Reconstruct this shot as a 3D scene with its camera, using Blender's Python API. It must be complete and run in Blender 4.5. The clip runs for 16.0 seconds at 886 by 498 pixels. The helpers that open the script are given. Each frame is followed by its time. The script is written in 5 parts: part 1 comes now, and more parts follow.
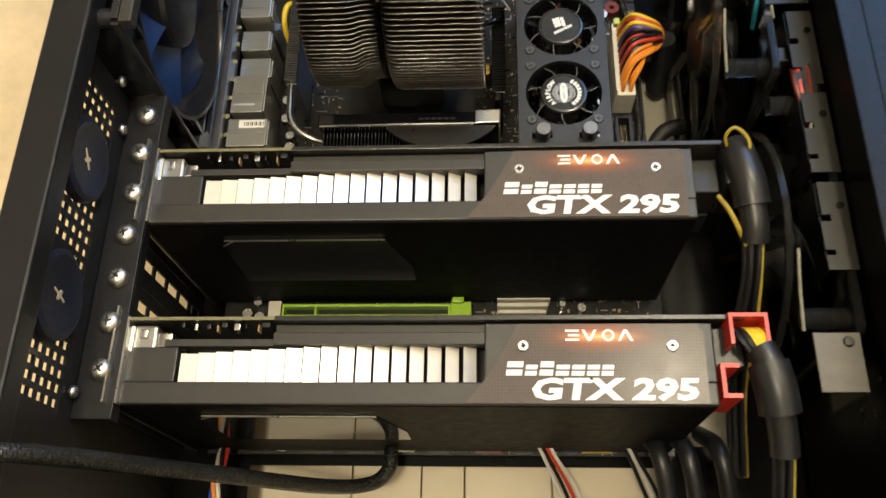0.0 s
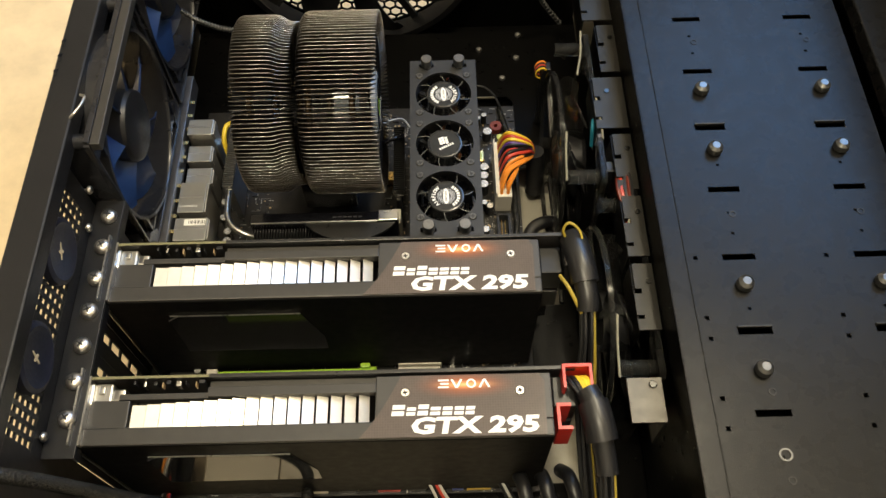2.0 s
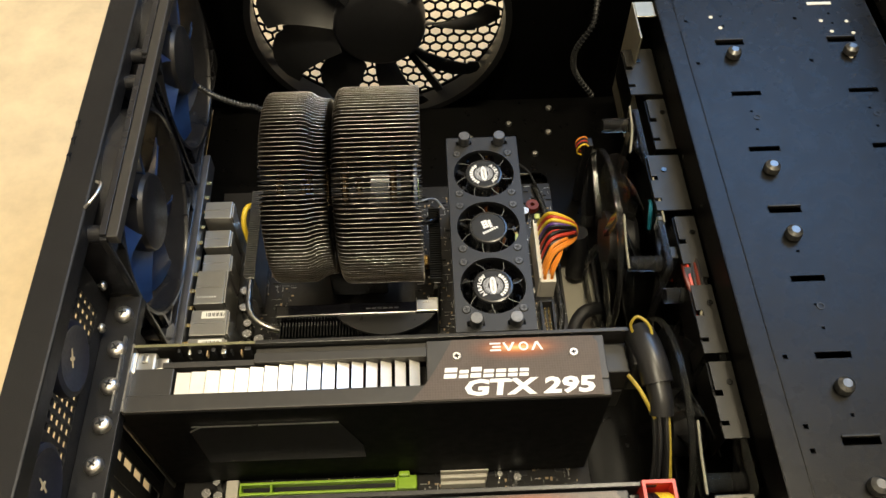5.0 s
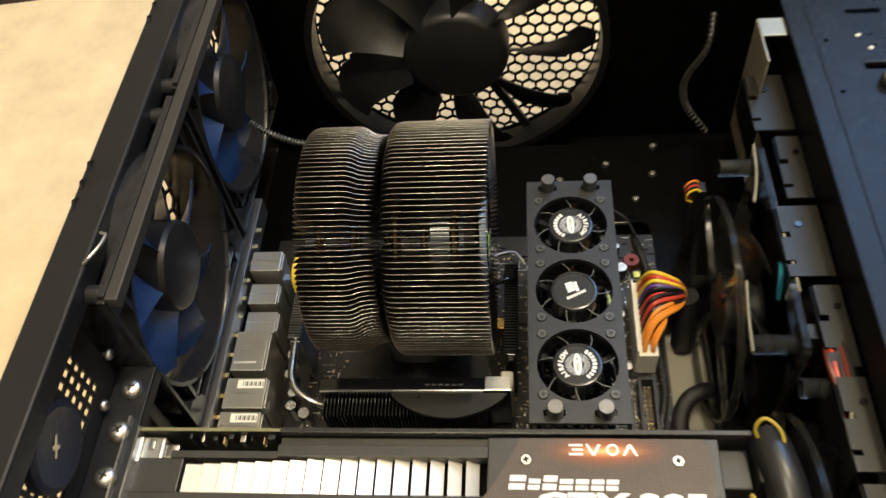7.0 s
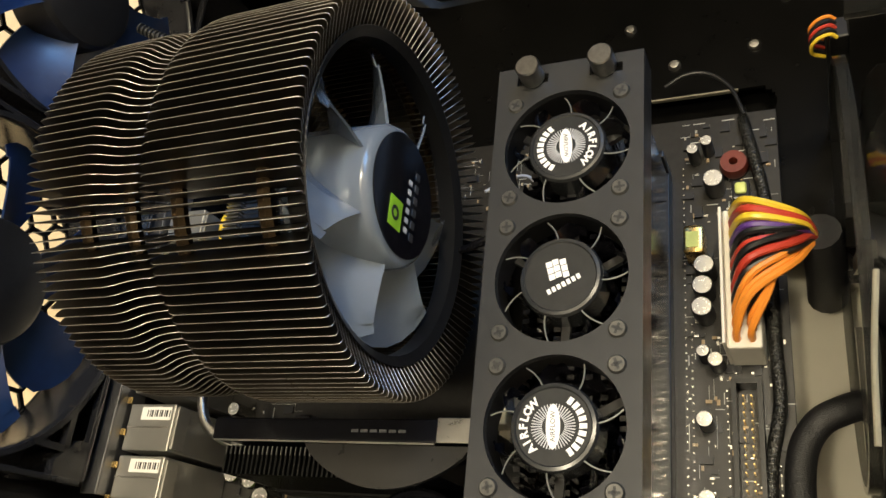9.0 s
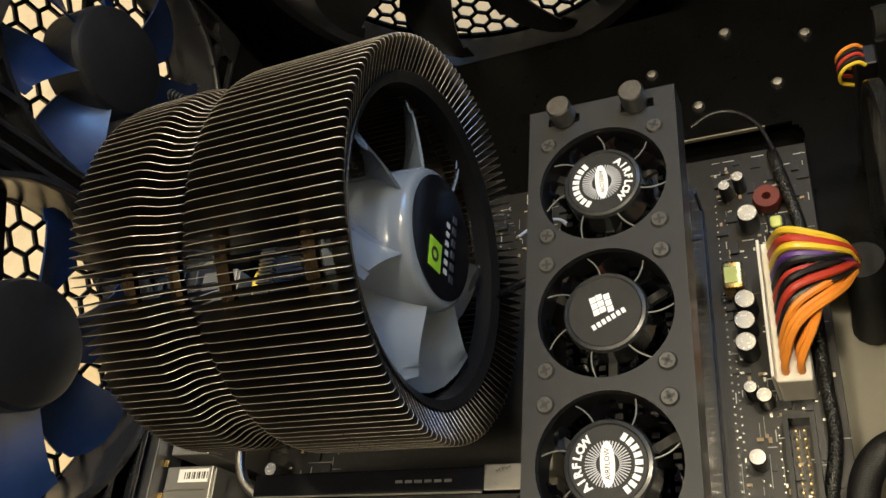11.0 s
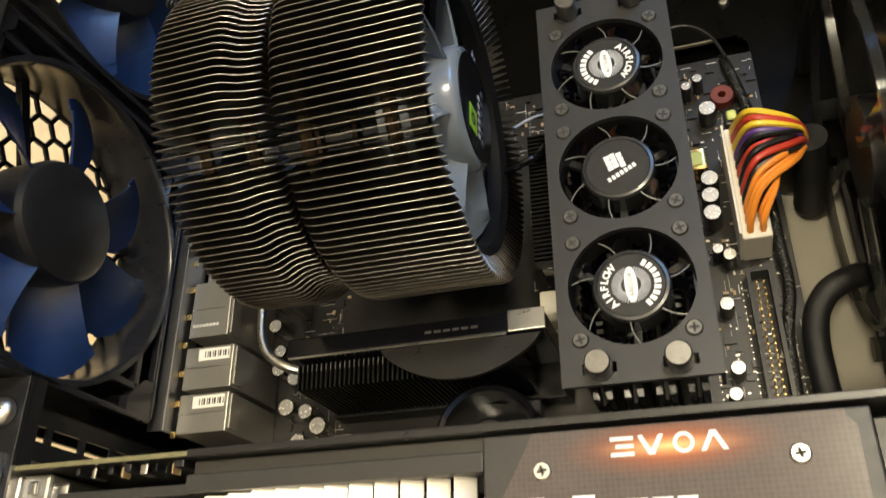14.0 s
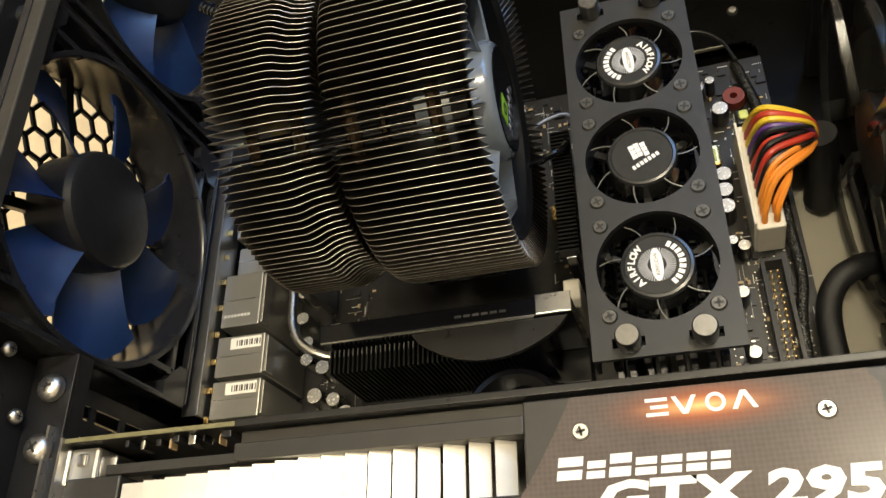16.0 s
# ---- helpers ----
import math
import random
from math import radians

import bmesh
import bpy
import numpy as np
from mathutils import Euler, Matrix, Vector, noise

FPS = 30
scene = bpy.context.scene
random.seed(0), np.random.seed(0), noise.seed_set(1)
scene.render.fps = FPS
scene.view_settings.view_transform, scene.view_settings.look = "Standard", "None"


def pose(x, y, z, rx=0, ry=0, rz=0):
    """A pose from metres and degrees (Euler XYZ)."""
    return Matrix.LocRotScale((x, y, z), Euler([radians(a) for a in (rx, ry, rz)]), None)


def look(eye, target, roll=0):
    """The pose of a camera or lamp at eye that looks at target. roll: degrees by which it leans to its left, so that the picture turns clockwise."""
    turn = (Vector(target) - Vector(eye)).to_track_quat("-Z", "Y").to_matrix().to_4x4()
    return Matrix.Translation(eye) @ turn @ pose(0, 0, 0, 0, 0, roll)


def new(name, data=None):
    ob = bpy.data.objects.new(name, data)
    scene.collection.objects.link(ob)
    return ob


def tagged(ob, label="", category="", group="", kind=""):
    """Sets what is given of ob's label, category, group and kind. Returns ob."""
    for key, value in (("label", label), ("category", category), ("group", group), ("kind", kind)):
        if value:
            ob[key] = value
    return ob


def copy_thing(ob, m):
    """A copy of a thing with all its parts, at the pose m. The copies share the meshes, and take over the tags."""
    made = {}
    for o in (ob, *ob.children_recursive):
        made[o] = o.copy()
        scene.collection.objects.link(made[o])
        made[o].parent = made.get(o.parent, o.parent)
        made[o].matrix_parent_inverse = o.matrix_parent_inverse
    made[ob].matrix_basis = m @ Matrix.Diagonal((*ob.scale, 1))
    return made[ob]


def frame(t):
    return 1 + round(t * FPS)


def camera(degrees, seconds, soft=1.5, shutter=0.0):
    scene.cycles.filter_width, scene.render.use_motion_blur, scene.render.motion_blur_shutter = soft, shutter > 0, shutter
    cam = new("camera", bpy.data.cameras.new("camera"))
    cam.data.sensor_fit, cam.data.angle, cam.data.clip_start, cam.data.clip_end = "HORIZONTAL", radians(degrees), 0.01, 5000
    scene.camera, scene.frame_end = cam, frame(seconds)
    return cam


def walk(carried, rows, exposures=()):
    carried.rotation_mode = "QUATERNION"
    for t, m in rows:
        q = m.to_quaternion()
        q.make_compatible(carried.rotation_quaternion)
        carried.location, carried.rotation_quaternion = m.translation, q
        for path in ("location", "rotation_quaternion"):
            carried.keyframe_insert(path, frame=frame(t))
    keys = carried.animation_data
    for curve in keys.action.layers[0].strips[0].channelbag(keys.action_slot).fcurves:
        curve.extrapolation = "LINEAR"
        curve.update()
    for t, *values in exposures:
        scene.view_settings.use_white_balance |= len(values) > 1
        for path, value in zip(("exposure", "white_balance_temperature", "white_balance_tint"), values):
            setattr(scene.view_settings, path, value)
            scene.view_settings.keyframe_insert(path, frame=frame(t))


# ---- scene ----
cam = camera(55.8, 16.0, soft=1.5, shutter=0.4)
PATH = [
    (0, (0.161, -0.21, 0.475), (0.039, 0.581, -1.358), -8.5),
    (0.5, (0.165, -0.222, 0.511), (0.082, 0.615, -1.304), -5.4),
    (1, (0.171, -0.234, 0.536), (0.107, 0.662, -1.251), -4.4),
    (1.5, (0.191, -0.252, 0.556), (0.16, 0.718, -1.192), -3.1),
    (2, (0.194, -0.262, 0.561), (0.193, 0.728, -1.176), -1.4),
    (2.5, (0.189, -0.263, 0.557), (0.205, 0.7, -1.195), -0.7),
    (3, (0.186, -0.261, 0.55), (0.2, 0.661, -1.225), -0.7),
    (3.5, (0.176, -0.246, 0.54), (0.17, 0.71, -1.217), -1.4),
    (4, (0.163, -0.232, 0.533), (0.188, 0.849, -1.149), 0.2),
    (4.2, (0.161, -0.23, 0.532), (0.208, 0.886, -1.128), 0.2),
    (6.3, (0.158, -0.212, 0.519), (0.171, 0.91, -1.137), -1.6),
    (6.5, (0.157, -0.209, 0.51), (0.21, 1.019, -1.068), 0.2),
    (7, (0.176, -0.163, 0.468), (-0.035, 1.024, -1.128), -9.0),
    (7.5, (0.215, -0.098, 0.418), (-0.17, 0.927, -1.256), -20.9),
    (8, (0.229, -0.062, 0.385), (-0.32, 0.827, -1.32), -31.9),
    (8.5, (0.244, -0.033, 0.354), (-0.526, 0.787, -1.3), -42.0),
    (9, (0.259, -0.016, 0.325), (-0.534, 0.766, -1.336), -44.6),
    (9.5, (0.255, -0.014, 0.321), (-0.574, 0.816, -1.299), -45.6),
    (9.7, (0.253, -0.016, 0.322), (-0.581, 0.847, -1.278), -45.5),
    (11.8, (0.25, -0.025, 0.325), (-0.522, 0.909, -1.266), -42.2),
    (12, (0.249, -0.026, 0.326), (-0.507, 0.904, -1.276), -41.9),
    (12.5, (0.248, -0.029, 0.326), (-0.507, 0.894, -1.279), -42.3),
    (13, (0.24, -0.041, 0.33), (-0.357, 0.882, -1.341), -37.2),
    (13.5, (0.23, -0.054, 0.341), (-0.402, 0.868, -1.318), -38.6),
    (14, (0.215, -0.073, 0.353), (-0.347, 0.819, -1.347), -36.8),
    (14.5, (0.206, -0.089, 0.36), (-0.317, 0.813, -1.347), -34.5),
    (15, (0.205, -0.089, 0.363), (-0.341, 0.858, -1.312), -34.7),
    (15.5, (0.205, -0.089, 0.362), (-0.333, 0.869, -1.309), -34.4),
    (16, (0.204, -0.091, 0.362), (-0.334, 0.854, -1.316), -34.5),
]
walk(cam, [(t, look(eye, target, roll)) for t, eye, target, roll in PATH],
     [(0, -0.12), (0.7, 0.0), (7.5, 0.0), (8.4, 0.12), (9.0, 0.12), (9.7, 0.06), (12.0, 0.0), (12.8, 0.02), (13.5, 0.08), (14.2, 0.05), (15.0, 0.0), (16.0, 0.0)])

# ---- world and light ----
world = bpy.data.worlds.new("world")
scene.world = world
world.use_nodes = True
world.node_tree.nodes["Background"].inputs["Color"].default_value = (0.55, 0.62, 0.8, 1)
world.node_tree.nodes["Background"].inputs["Strength"].default_value = 0.03


def area_lamp(name, eye, target, size, watts, colour, size_y=None, shape="DISK"):
    data = bpy.data.lights.new(name, "AREA")
    data.shape, data.size, data.energy, data.color = shape, size, watts, colour
    if size_y:
        data.size_y = size_y
    ob = new(name, data)
    ob.matrix_world = look(eye, target)
    return ob


def bulb(name, place, watts, colour, radius=0.08):
    data = bpy.data.lights.new(name, "POINT")
    data.energy, data.color, data.shadow_soft_size = watts, colour, radius
    new(name, data).location = place


bulb("ceiling_bulb", (0.60, 0.30, 1.86), 55, (1.0, 0.88, 0.64))
bulb("second_ceiling_bulb", (0.02, -0.50, 1.86), 57, (1.0, 0.88, 0.64), 0.1)
area_lamp("window_light", (1.05, 0.98, 1.42), (0.36, 0.05, 0.15), 1.0, 18, (0.25, 0.52, 1.0), 0.60, "RECTANGLE")


# ---- materials ----
def mat(name, colour, rough=0.5, metal=0.0, vary=0.25, scale=60.0, bump=0.0, bump_scale=400.0, spots=0.0, coat=0.0, spec=0.5,
        emit=None, trans=0.0, island=0.0):
    m = bpy.data.materials.new(name)
    m.use_nodes = True
    nt = m.node_tree
    b = nt.nodes["Principled BSDF"]
    b.inputs["Metallic"].default_value = metal
    b.inputs["Specular IOR Level"].default_value = spec
    b.inputs["Coat Weight"].default_value = coat
    b.inputs["Coat Roughness"].default_value = 0.08
    b.inputs["Transmission Weight"].default_value = trans
    tc = nt.nodes.new("ShaderNodeTexCoord")
    n1 = nt.nodes.new("ShaderNodeTexNoise")
    n1.inputs["Scale"].default_value = scale
    n1.inputs["Detail"].default_value = 6
    n1.inputs["Roughness"].default_value = 0.65
    nt.links.new(tc.outputs["Object"], n1.inputs["Vector"])
    ramp = nt.nodes.new("ShaderNodeMapRange")
    ramp.inputs["From Min"].default_value, ramp.inputs["From Max"].default_value = 0.3, 0.7
    ramp.inputs["To Min"].default_value, ramp.inputs["To Max"].default_value = 1 - vary, 1 + vary
    nt.links.new(n1.outputs["Fac"], ramp.inputs["Value"])
    mul = nt.nodes.new("ShaderNodeMix")
    mul.data_type, mul.blend_type = "RGBA", "MULTIPLY"
    mul.inputs["Factor"].default_value = 1
    mul.inputs["A"].default_value = (*colour, 1)
    nt.links.new(ramp.outputs["Result"], mul.inputs["B"])
    out = mul.outputs["Result"]
    if island:
        oi = nt.nodes.new("ShaderNodeObjectInfo")
        mr = nt.nodes.new("ShaderNodeMapRange")
        mr.inputs["To Min"].default_value, mr.inputs["To Max"].default_value = 1 - island, 1 + island
        nt.links.new(oi.outputs["Random"], mr.inputs["Value"])
        m2 = nt.nodes.new("ShaderNodeMix")
        m2.data_type, m2.blend_type = "RGBA", "MULTIPLY"
        m2.inputs["Factor"].default_value = 1
        nt.links.new(out, m2.inputs["A"])
        nt.links.new(mr.outputs["Result"], m2.inputs["B"])
        out = m2.outputs["Result"]
    nt.links.new(out, b.inputs["Base Color"])
    rr = nt.nodes.new("ShaderNodeMapRange")
    rr.inputs["To Min"].default_value, rr.inputs["To Max"].default_value = rough * 0.75, min(rough * 1.25, 1)
    n2 = nt.nodes.new("ShaderNodeTexNoise")
    n2.inputs["Scale"].default_value = scale * 2.7
    n2.inputs["Detail"].default_value = 4
    nt.links.new(tc.outputs["Object"], n2.inputs["Vector"])
    nt.links.new(n2.outputs["Fac"], rr.inputs["Value"])
    nt.links.new(rr.outputs["Result"], b.inputs["Roughness"])
    if bump:
        n3 = nt.nodes.new("ShaderNodeTexNoise")
        n3.inputs["Scale"].default_value = bump_scale
        n3.inputs["Detail"].default_value = 3
        nt.links.new(tc.outputs["Object"], n3.inputs["Vector"])
        bp = nt.nodes.new("ShaderNodeBump")
        bp.inputs["Strength"].default_value = bump
        bp.inputs["Distance"].default_value = 0.0006
        nt.links.new(n3.outputs["Fac"], bp.inputs["Height"])
        nt.links.new(bp.outputs["Normal"], b.inputs["Normal"])
    if emit:
        b.inputs["Emission Color"].default_value = (*emit[:3], 1)
        b.inputs["Emission Strength"].default_value = emit[3]
    return m


M_DESK = mat("beige_laminate", (0.68, 0.55, 0.36), 0.5, vary=0.14, scale=22, bump=0.15, bump_scale=300)
M_FLOOR = mat("dark_carpet", (0.05, 0.035, 0.025), 0.95, scale=40, bump=0.6)
M_WALL = mat("wall_paint", (0.56, 0.53, 0.49), 0.8, vary=0.06, scale=5)
M_CEIL = mat("ceiling_paint", (0.75, 0.72, 0.66), 0.9, vary=0.04, scale=5)
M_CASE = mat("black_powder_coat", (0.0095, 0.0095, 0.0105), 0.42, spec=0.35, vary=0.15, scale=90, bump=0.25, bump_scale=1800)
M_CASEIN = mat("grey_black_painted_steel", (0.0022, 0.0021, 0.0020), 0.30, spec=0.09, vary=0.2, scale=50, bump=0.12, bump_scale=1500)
M_PANEL = mat("satin_grey_painted_steel", (0.0085, 0.0083, 0.0080), 0.28, spec=0.15, vary=0.15, scale=35, bump=0.12, bump_scale=1600)
M_PLASTIC = mat("black_plastic", (0.008, 0.008, 0.0085), 0.34, spec=0.4, vary=0.2, scale=120, bump=0.05)
M_GLOSSBLACK = mat("glossy_black_plastic", (0.006, 0.006, 0.008), 0.16, vary=0.2, scale=80)
M_FANBLADE = mat("smoky_blue_blade", (0.013, 0.036, 0.115), 0.34, vary=0.25, scale=60, spec=0.6)
M_HUB = mat("matte_black_hub", (0.012, 0.012, 0.013), 0.4, vary=0.2, scale=200)
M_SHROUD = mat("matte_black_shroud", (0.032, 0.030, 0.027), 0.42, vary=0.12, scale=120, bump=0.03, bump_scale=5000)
M_SHROUDGLOSS = mat("gloss_black_shroud_panel", (0.012, 0.012, 0.012), 0.07, vary=0.1, scale=60)
M_PCB = mat("dark_circuit_board", (0.014, 0.013, 0.012), 0.35, vary=0.35, scale=300, bump=0.04, bump_scale=1500)
M_PCBEDGE = mat("circuit_board_edge", (0.17, 0.155, 0.075), 0.5, vary=0.2, scale=300)
M_STEEL = mat("nickel_plated_steel", (0.62, 0.6, 0.56), 0.3, metal=1.0, vary=0.05, scale=150)
M_SCREW = mat("zinc_screw", (0.72, 0.69, 0.64), 0.34, metal=1.0, vary=0.2, scale=600)
M_DARKSCREW = mat("dark_screw", (0.06, 0.06, 0.058), 0.22, metal=1.0, vary=0.2, scale=600)
M_BLACKSCREW = mat("black_screw", (0.13, 0.13, 0.125), 0.30, metal=0.8, vary=0.2, scale=600)
M_FIN = mat("black_nickel_fin", (0.145, 0.125, 0.095), 0.34, metal=1.0, vary=0.2, scale=80, island=0.25)
M_FINEDGE = mat("bare_fin_edge", (0.62, 0.60, 0.57), 0.30, metal=1.0, vary=0.15, scale=200, island=0.2)
M_ALU = mat("bright_aluminium_fin", (0.9, 0.87, 0.8), 0.35, metal=0.6, vary=0.06, scale=90)
M_GREEN = mat("lime_green_plastic", (0.36, 0.60, 0.04), 0.4, vary=0.1, scale=150)
M_WHITE = mat("off_white_nylon", (0.68, 0.64, 0.55), 0.45, vary=0.08, scale=100)
M_PRINT = mat("white_print", (0.85, 0.84, 0.82), 0.35, vary=0.03, scale=200)
M_LABEL = mat("paper_label", (0.85, 0.84, 0.8), 0.6, vary=0.05, scale=200)
M_INK = mat("black_ink", (0.02, 0.02, 0.02), 0.6)
M_SILK = mat("silkscreen_white", (0.6, 0.6, 0.57), 0.6)
M_SOLDER = mat("tinned_solder", (0.7, 0.68, 0.62), 0.25, metal=1.0, vary=0.2, scale=500)
M_GOLD = mat("gold_contact", (0.75, 0.52, 0.2), 0.28, metal=1.0, vary=0.1, scale=300)
M_CAPTOP = mat("aluminium_can_top", (0.8, 0.78, 0.74), 0.26, metal=0.7, vary=0.1, scale=300)
M_CAPBODY = mat("black_can_sleeve", (0.015, 0.015, 0.018), 0.35)
M_FANWHITE = mat("smoky_translucent_fan", (0.33, 0.39, 0.47), 0.16, vary=0.06, scale=40, spec=0.7, trans=0.5)
M_CLEAR = mat("smoked_clear_plastic", (0.30, 0.30, 0.29), 0.08, vary=0.1, scale=60, spec=0.4, trans=0.97)
M_CLEAR.node_tree.nodes["Principled BSDF"].inputs["IOR"].default_value = 1.14
M_SLEEVE = mat("black_mesh_sleeve", (0.011, 0.011, 0.012), 0.42, vary=0.6, scale=1500, bump=0.5, bump_scale=2600)
M_TUBE = mat("black_shrink_tube", (0.013, 0.013, 0.014), 0.35, vary=0.2, scale=80)
M_YELLOW = mat("yellow_wire", (0.78, 0.55, 0.04), 0.34, vary=0.06)
M_ORANGE = mat("orange_wire", (0.80, 0.27, 0.035), 0.34, vary=0.06)
M_RED = mat("red_wire", (0.50, 0.05, 0.03), 0.34, vary=0.06)
M_PURPLE = mat("purple_wire", (0.10, 0.04, 0.22), 0.38, vary=0.06)
M_BLACKWIRE = mat("black_wire", (0.012, 0.012, 0.013), 0.38, vary=0.06)
M_WHITEWIRE = mat("white_wire", (0.6, 0.58, 0.53), 0.4, vary=0.06)
M_REDPLUG = mat("red_plug", (0.55, 0.03, 0.02), 0.35, vary=0.06)
M_BLUEPLUG = mat("blue_plug", (0.02, 0.06, 0.4), 0.35, vary=0.06)
M_LOGOGREEN = mat("lime_logo_print", (0.3, 0.6, 0.03), 0.45)
M_GREYPRINT = mat("grey_print", (0.5, 0.51, 0.54), 0.45)


M_CANSIDE = mat("silver_can_side", (0.36, 0.35, 0.32), 0.20, metal=1.0, vary=0.15, scale=400)
M_FANFRAME = mat("dark_smoked_fan_frame", (0.018, 0.018, 0.020), 0.24, vary=0.2, scale=120)
M_SATINPLATE = mat("satin_black_plate", (0.017, 0.0165, 0.016), 0.30, vary=0.15, scale=80)
M_BRACKET = mat("dull_zinc_bracket", (0.07, 0.066, 0.058), 0.40, metal=0.8, vary=0.15, scale=80)
M_TABSTEEL = mat("grey_zinc_tab", (0.026, 0.025, 0.022), 0.42, metal=0.5, vary=0.15, scale=60)
M_PORT = mat("stamped_tin_shell", (0.40, 0.39, 0.36), 0.36, metal=0.75, vary=0.04, scale=60)
M_BLACKFIN = mat("black_anodised_fin", (0.003, 0.003, 0.003), 0.4, spec=0.25)
M_GREYFIN = mat("grey_anodised_fin", (0.2, 0.2, 0.2), 0.35, metal=0.8, vary=0.15, scale=200)
M_CREAM = mat("cream_panel_paint", (0.66, 0.58, 0.43), 0.4, vary=0.06, scale=20)
M_KNOB = mat("turned_grey_steel", (0.22, 0.215, 0.205), 0.32, metal=1.0, vary=0.15, scale=500)
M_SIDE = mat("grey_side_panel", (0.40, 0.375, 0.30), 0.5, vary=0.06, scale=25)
M_DULLYEL = mat("dull_yellow_wire", (0.34, 0.25, 0.03), 0.45)
M_PIPE = mat("dark_copper_pipe", (0.07, 0.05, 0.03), 0.35, metal=1.0)
M_EDGEGLINT = mat("painted_edge_glint", (0.30, 0.28, 0.21), 0.12, trans=0.30)
M_BRAID = mat("open_mesh_sleeve", (0.014, 0.014, 0.013), 0.2, vary=0.8, scale=900, bump=1.0, bump_scale=1100)
M_TEAL = mat("teal_lead", (0.01, 0.12, 0.18), 0.35)
M_RIB = mat("ribbed_grey_lead", (0.030, 0.030, 0.029), 0.28, vary=0.3, scale=300)
M_LIME = mat("pale_green_patch", (0.60, 0.66, 0.20), 0.4)
M_CERAMIC = mat("tan_ceramic", (0.42, 0.3, 0.17), 0.45)
# face side coloured near black, since almost no light reaches it
M_FACE = mat("unlit_black_face", (0.004, 0.004, 0.004), 0.55, vary=0.1, scale=60, spec=0.06)
M_SHIELD = mat("dull_steel_shield", (0.22, 0.22, 0.23), 0.35, metal=0.9, vary=0.06, scale=90)
M_DARKRED = mat("dark_red_winding", (0.13, 0.020, 0.010), 0.4)
M_PALE = mat("bare_zinc_sheet", (0.36, 0.33, 0.25), 0.4, metal=0.7, vary=0.1, scale=60)


def sticker_material():
    """Brown-grey printed sheet with a fine dot screen and an orange printed flare behind the maker's mark."""
    m = mat("printed_metal_sheet", (0.135, 0.112, 0.100), 0.22, metal=0.0, vary=0.08, scale=60, spec=0.13)
    nt = m.node_tree
    b = nt.nodes["Principled BSDF"]
    tc = nt.nodes.new("ShaderNodeTexCoord")
    sx = nt.nodes.new("ShaderNodeMapping")
    sx.inputs["Location"].default_value = (-0.2035 / 0.021, 0.0090 / 0.0032, 0)
    sx.inputs["Scale"].default_value = (1 / 0.021, 1 / 0.0032, 0)
    nt.links.new(tc.outputs["Object"], sx.inputs["Vector"])
    g = nt.nodes.new("ShaderNodeTexGradient")
    g.gradient_type = "QUADRATIC_SPHERE"
    nt.links.new(sx.outputs["Vector"], g.inputs["Vector"])
    sx2 = nt.nodes.new("ShaderNodeMapping")
    sx2.inputs["Location"].default_value = (-0.2035 / 0.03, 0.0090 / 0.0085, 0)
    sx2.inputs["Scale"].default_value = (1 / 0.03, 1 / 0.0085, 0)
    nt.links.new(tc.outputs["Object"], sx2.inputs["Vector"])
    g2 = nt.nodes.new("ShaderNodeTexGradient")
    g2.gradient_type = "QUADRATIC_SPHERE"
    nt.links.new(sx2.outputs["Vector"], g2.inputs["Vector"])
    v = nt.nodes.new("ShaderNodeTexVoronoi")
    v.inputs["Scale"].default_value = 740
    v.inputs["Randomness"].default_value = 0.15
    nt.links.new(tc.outputs["Object"], v.inputs["Vector"])
    old = b.inputs["Base Color"].links[0].from_socket
    dots = nt.nodes.new("ShaderNodeMix")
    dots.data_type, dots.blend_type = "RGBA", "MULTIPLY"
    dots.inputs["Factor"].default_value = 0.5
    nt.links.new(old, dots.inputs["A"])
    nt.links.new(v.outputs["Distance"], dots.inputs["B"])
    mx = nt.nodes.new("ShaderNodeMix")
    mx.data_type = "RGBA"
    nt.links.new(g2.outputs["Fac"], mx.inputs["Factor"])
    nt.links.new(dots.outputs["Result"], mx.inputs["A"])
    mx.inputs["B"].default_value = (0.55, 0.14, 0.04, 1)
    mx2 = nt.nodes.new("ShaderNodeMix")
    mx2.data_type = "RGBA"
    nt.links.new(g.outputs["Fac"], mx2.inputs["Factor"])
    nt.links.new(mx.outputs["Result"], mx2.inputs["A"])
    mx2.inputs["B"].default_value = (1.0, 0.55, 0.25, 1)
    nt.links.new(mx2.outputs["Result"], b.inputs["Base Color"])
    return m


M_STICKER = sticker_material()


# ---- shape tools ----
def B():
    return bmesh.new()


def box(bm, x0, x1, y0, y1, z0, z1, bevel=0.0, m=None):
    r = bmesh.ops.create_cube(bm, size=1)
    vs = r["verts"]
    bmesh.ops.scale(bm, verts=vs, vec=(x1 - x0, y1 - y0, z1 - z0))
    bmesh.ops.translate(bm, verts=vs, vec=((x0 + x1) / 2, (y0 + y1) / 2, (z0 + z1) / 2))
    if bevel:
        es = list({e for v in vs for e in v.link_edges})
        r2 = bmesh.ops.bevel(bm, geom=es, offset=bevel, segments=2, profile=0.5, affect="EDGES")
        vs = list({v for f in r2["faces"] for v in f.verts} | {v for v in vs if v.is_valid})
    if m is not None:
        bmesh.ops.transform(bm, matrix=m, verts=[v for v in vs if v.is_valid])
    return bm


def axis_matrix(c, axis):
    return Matrix.Translation(c) @ Vector(axis).to_track_quat("Z", "Y").to_matrix().to_4x4()


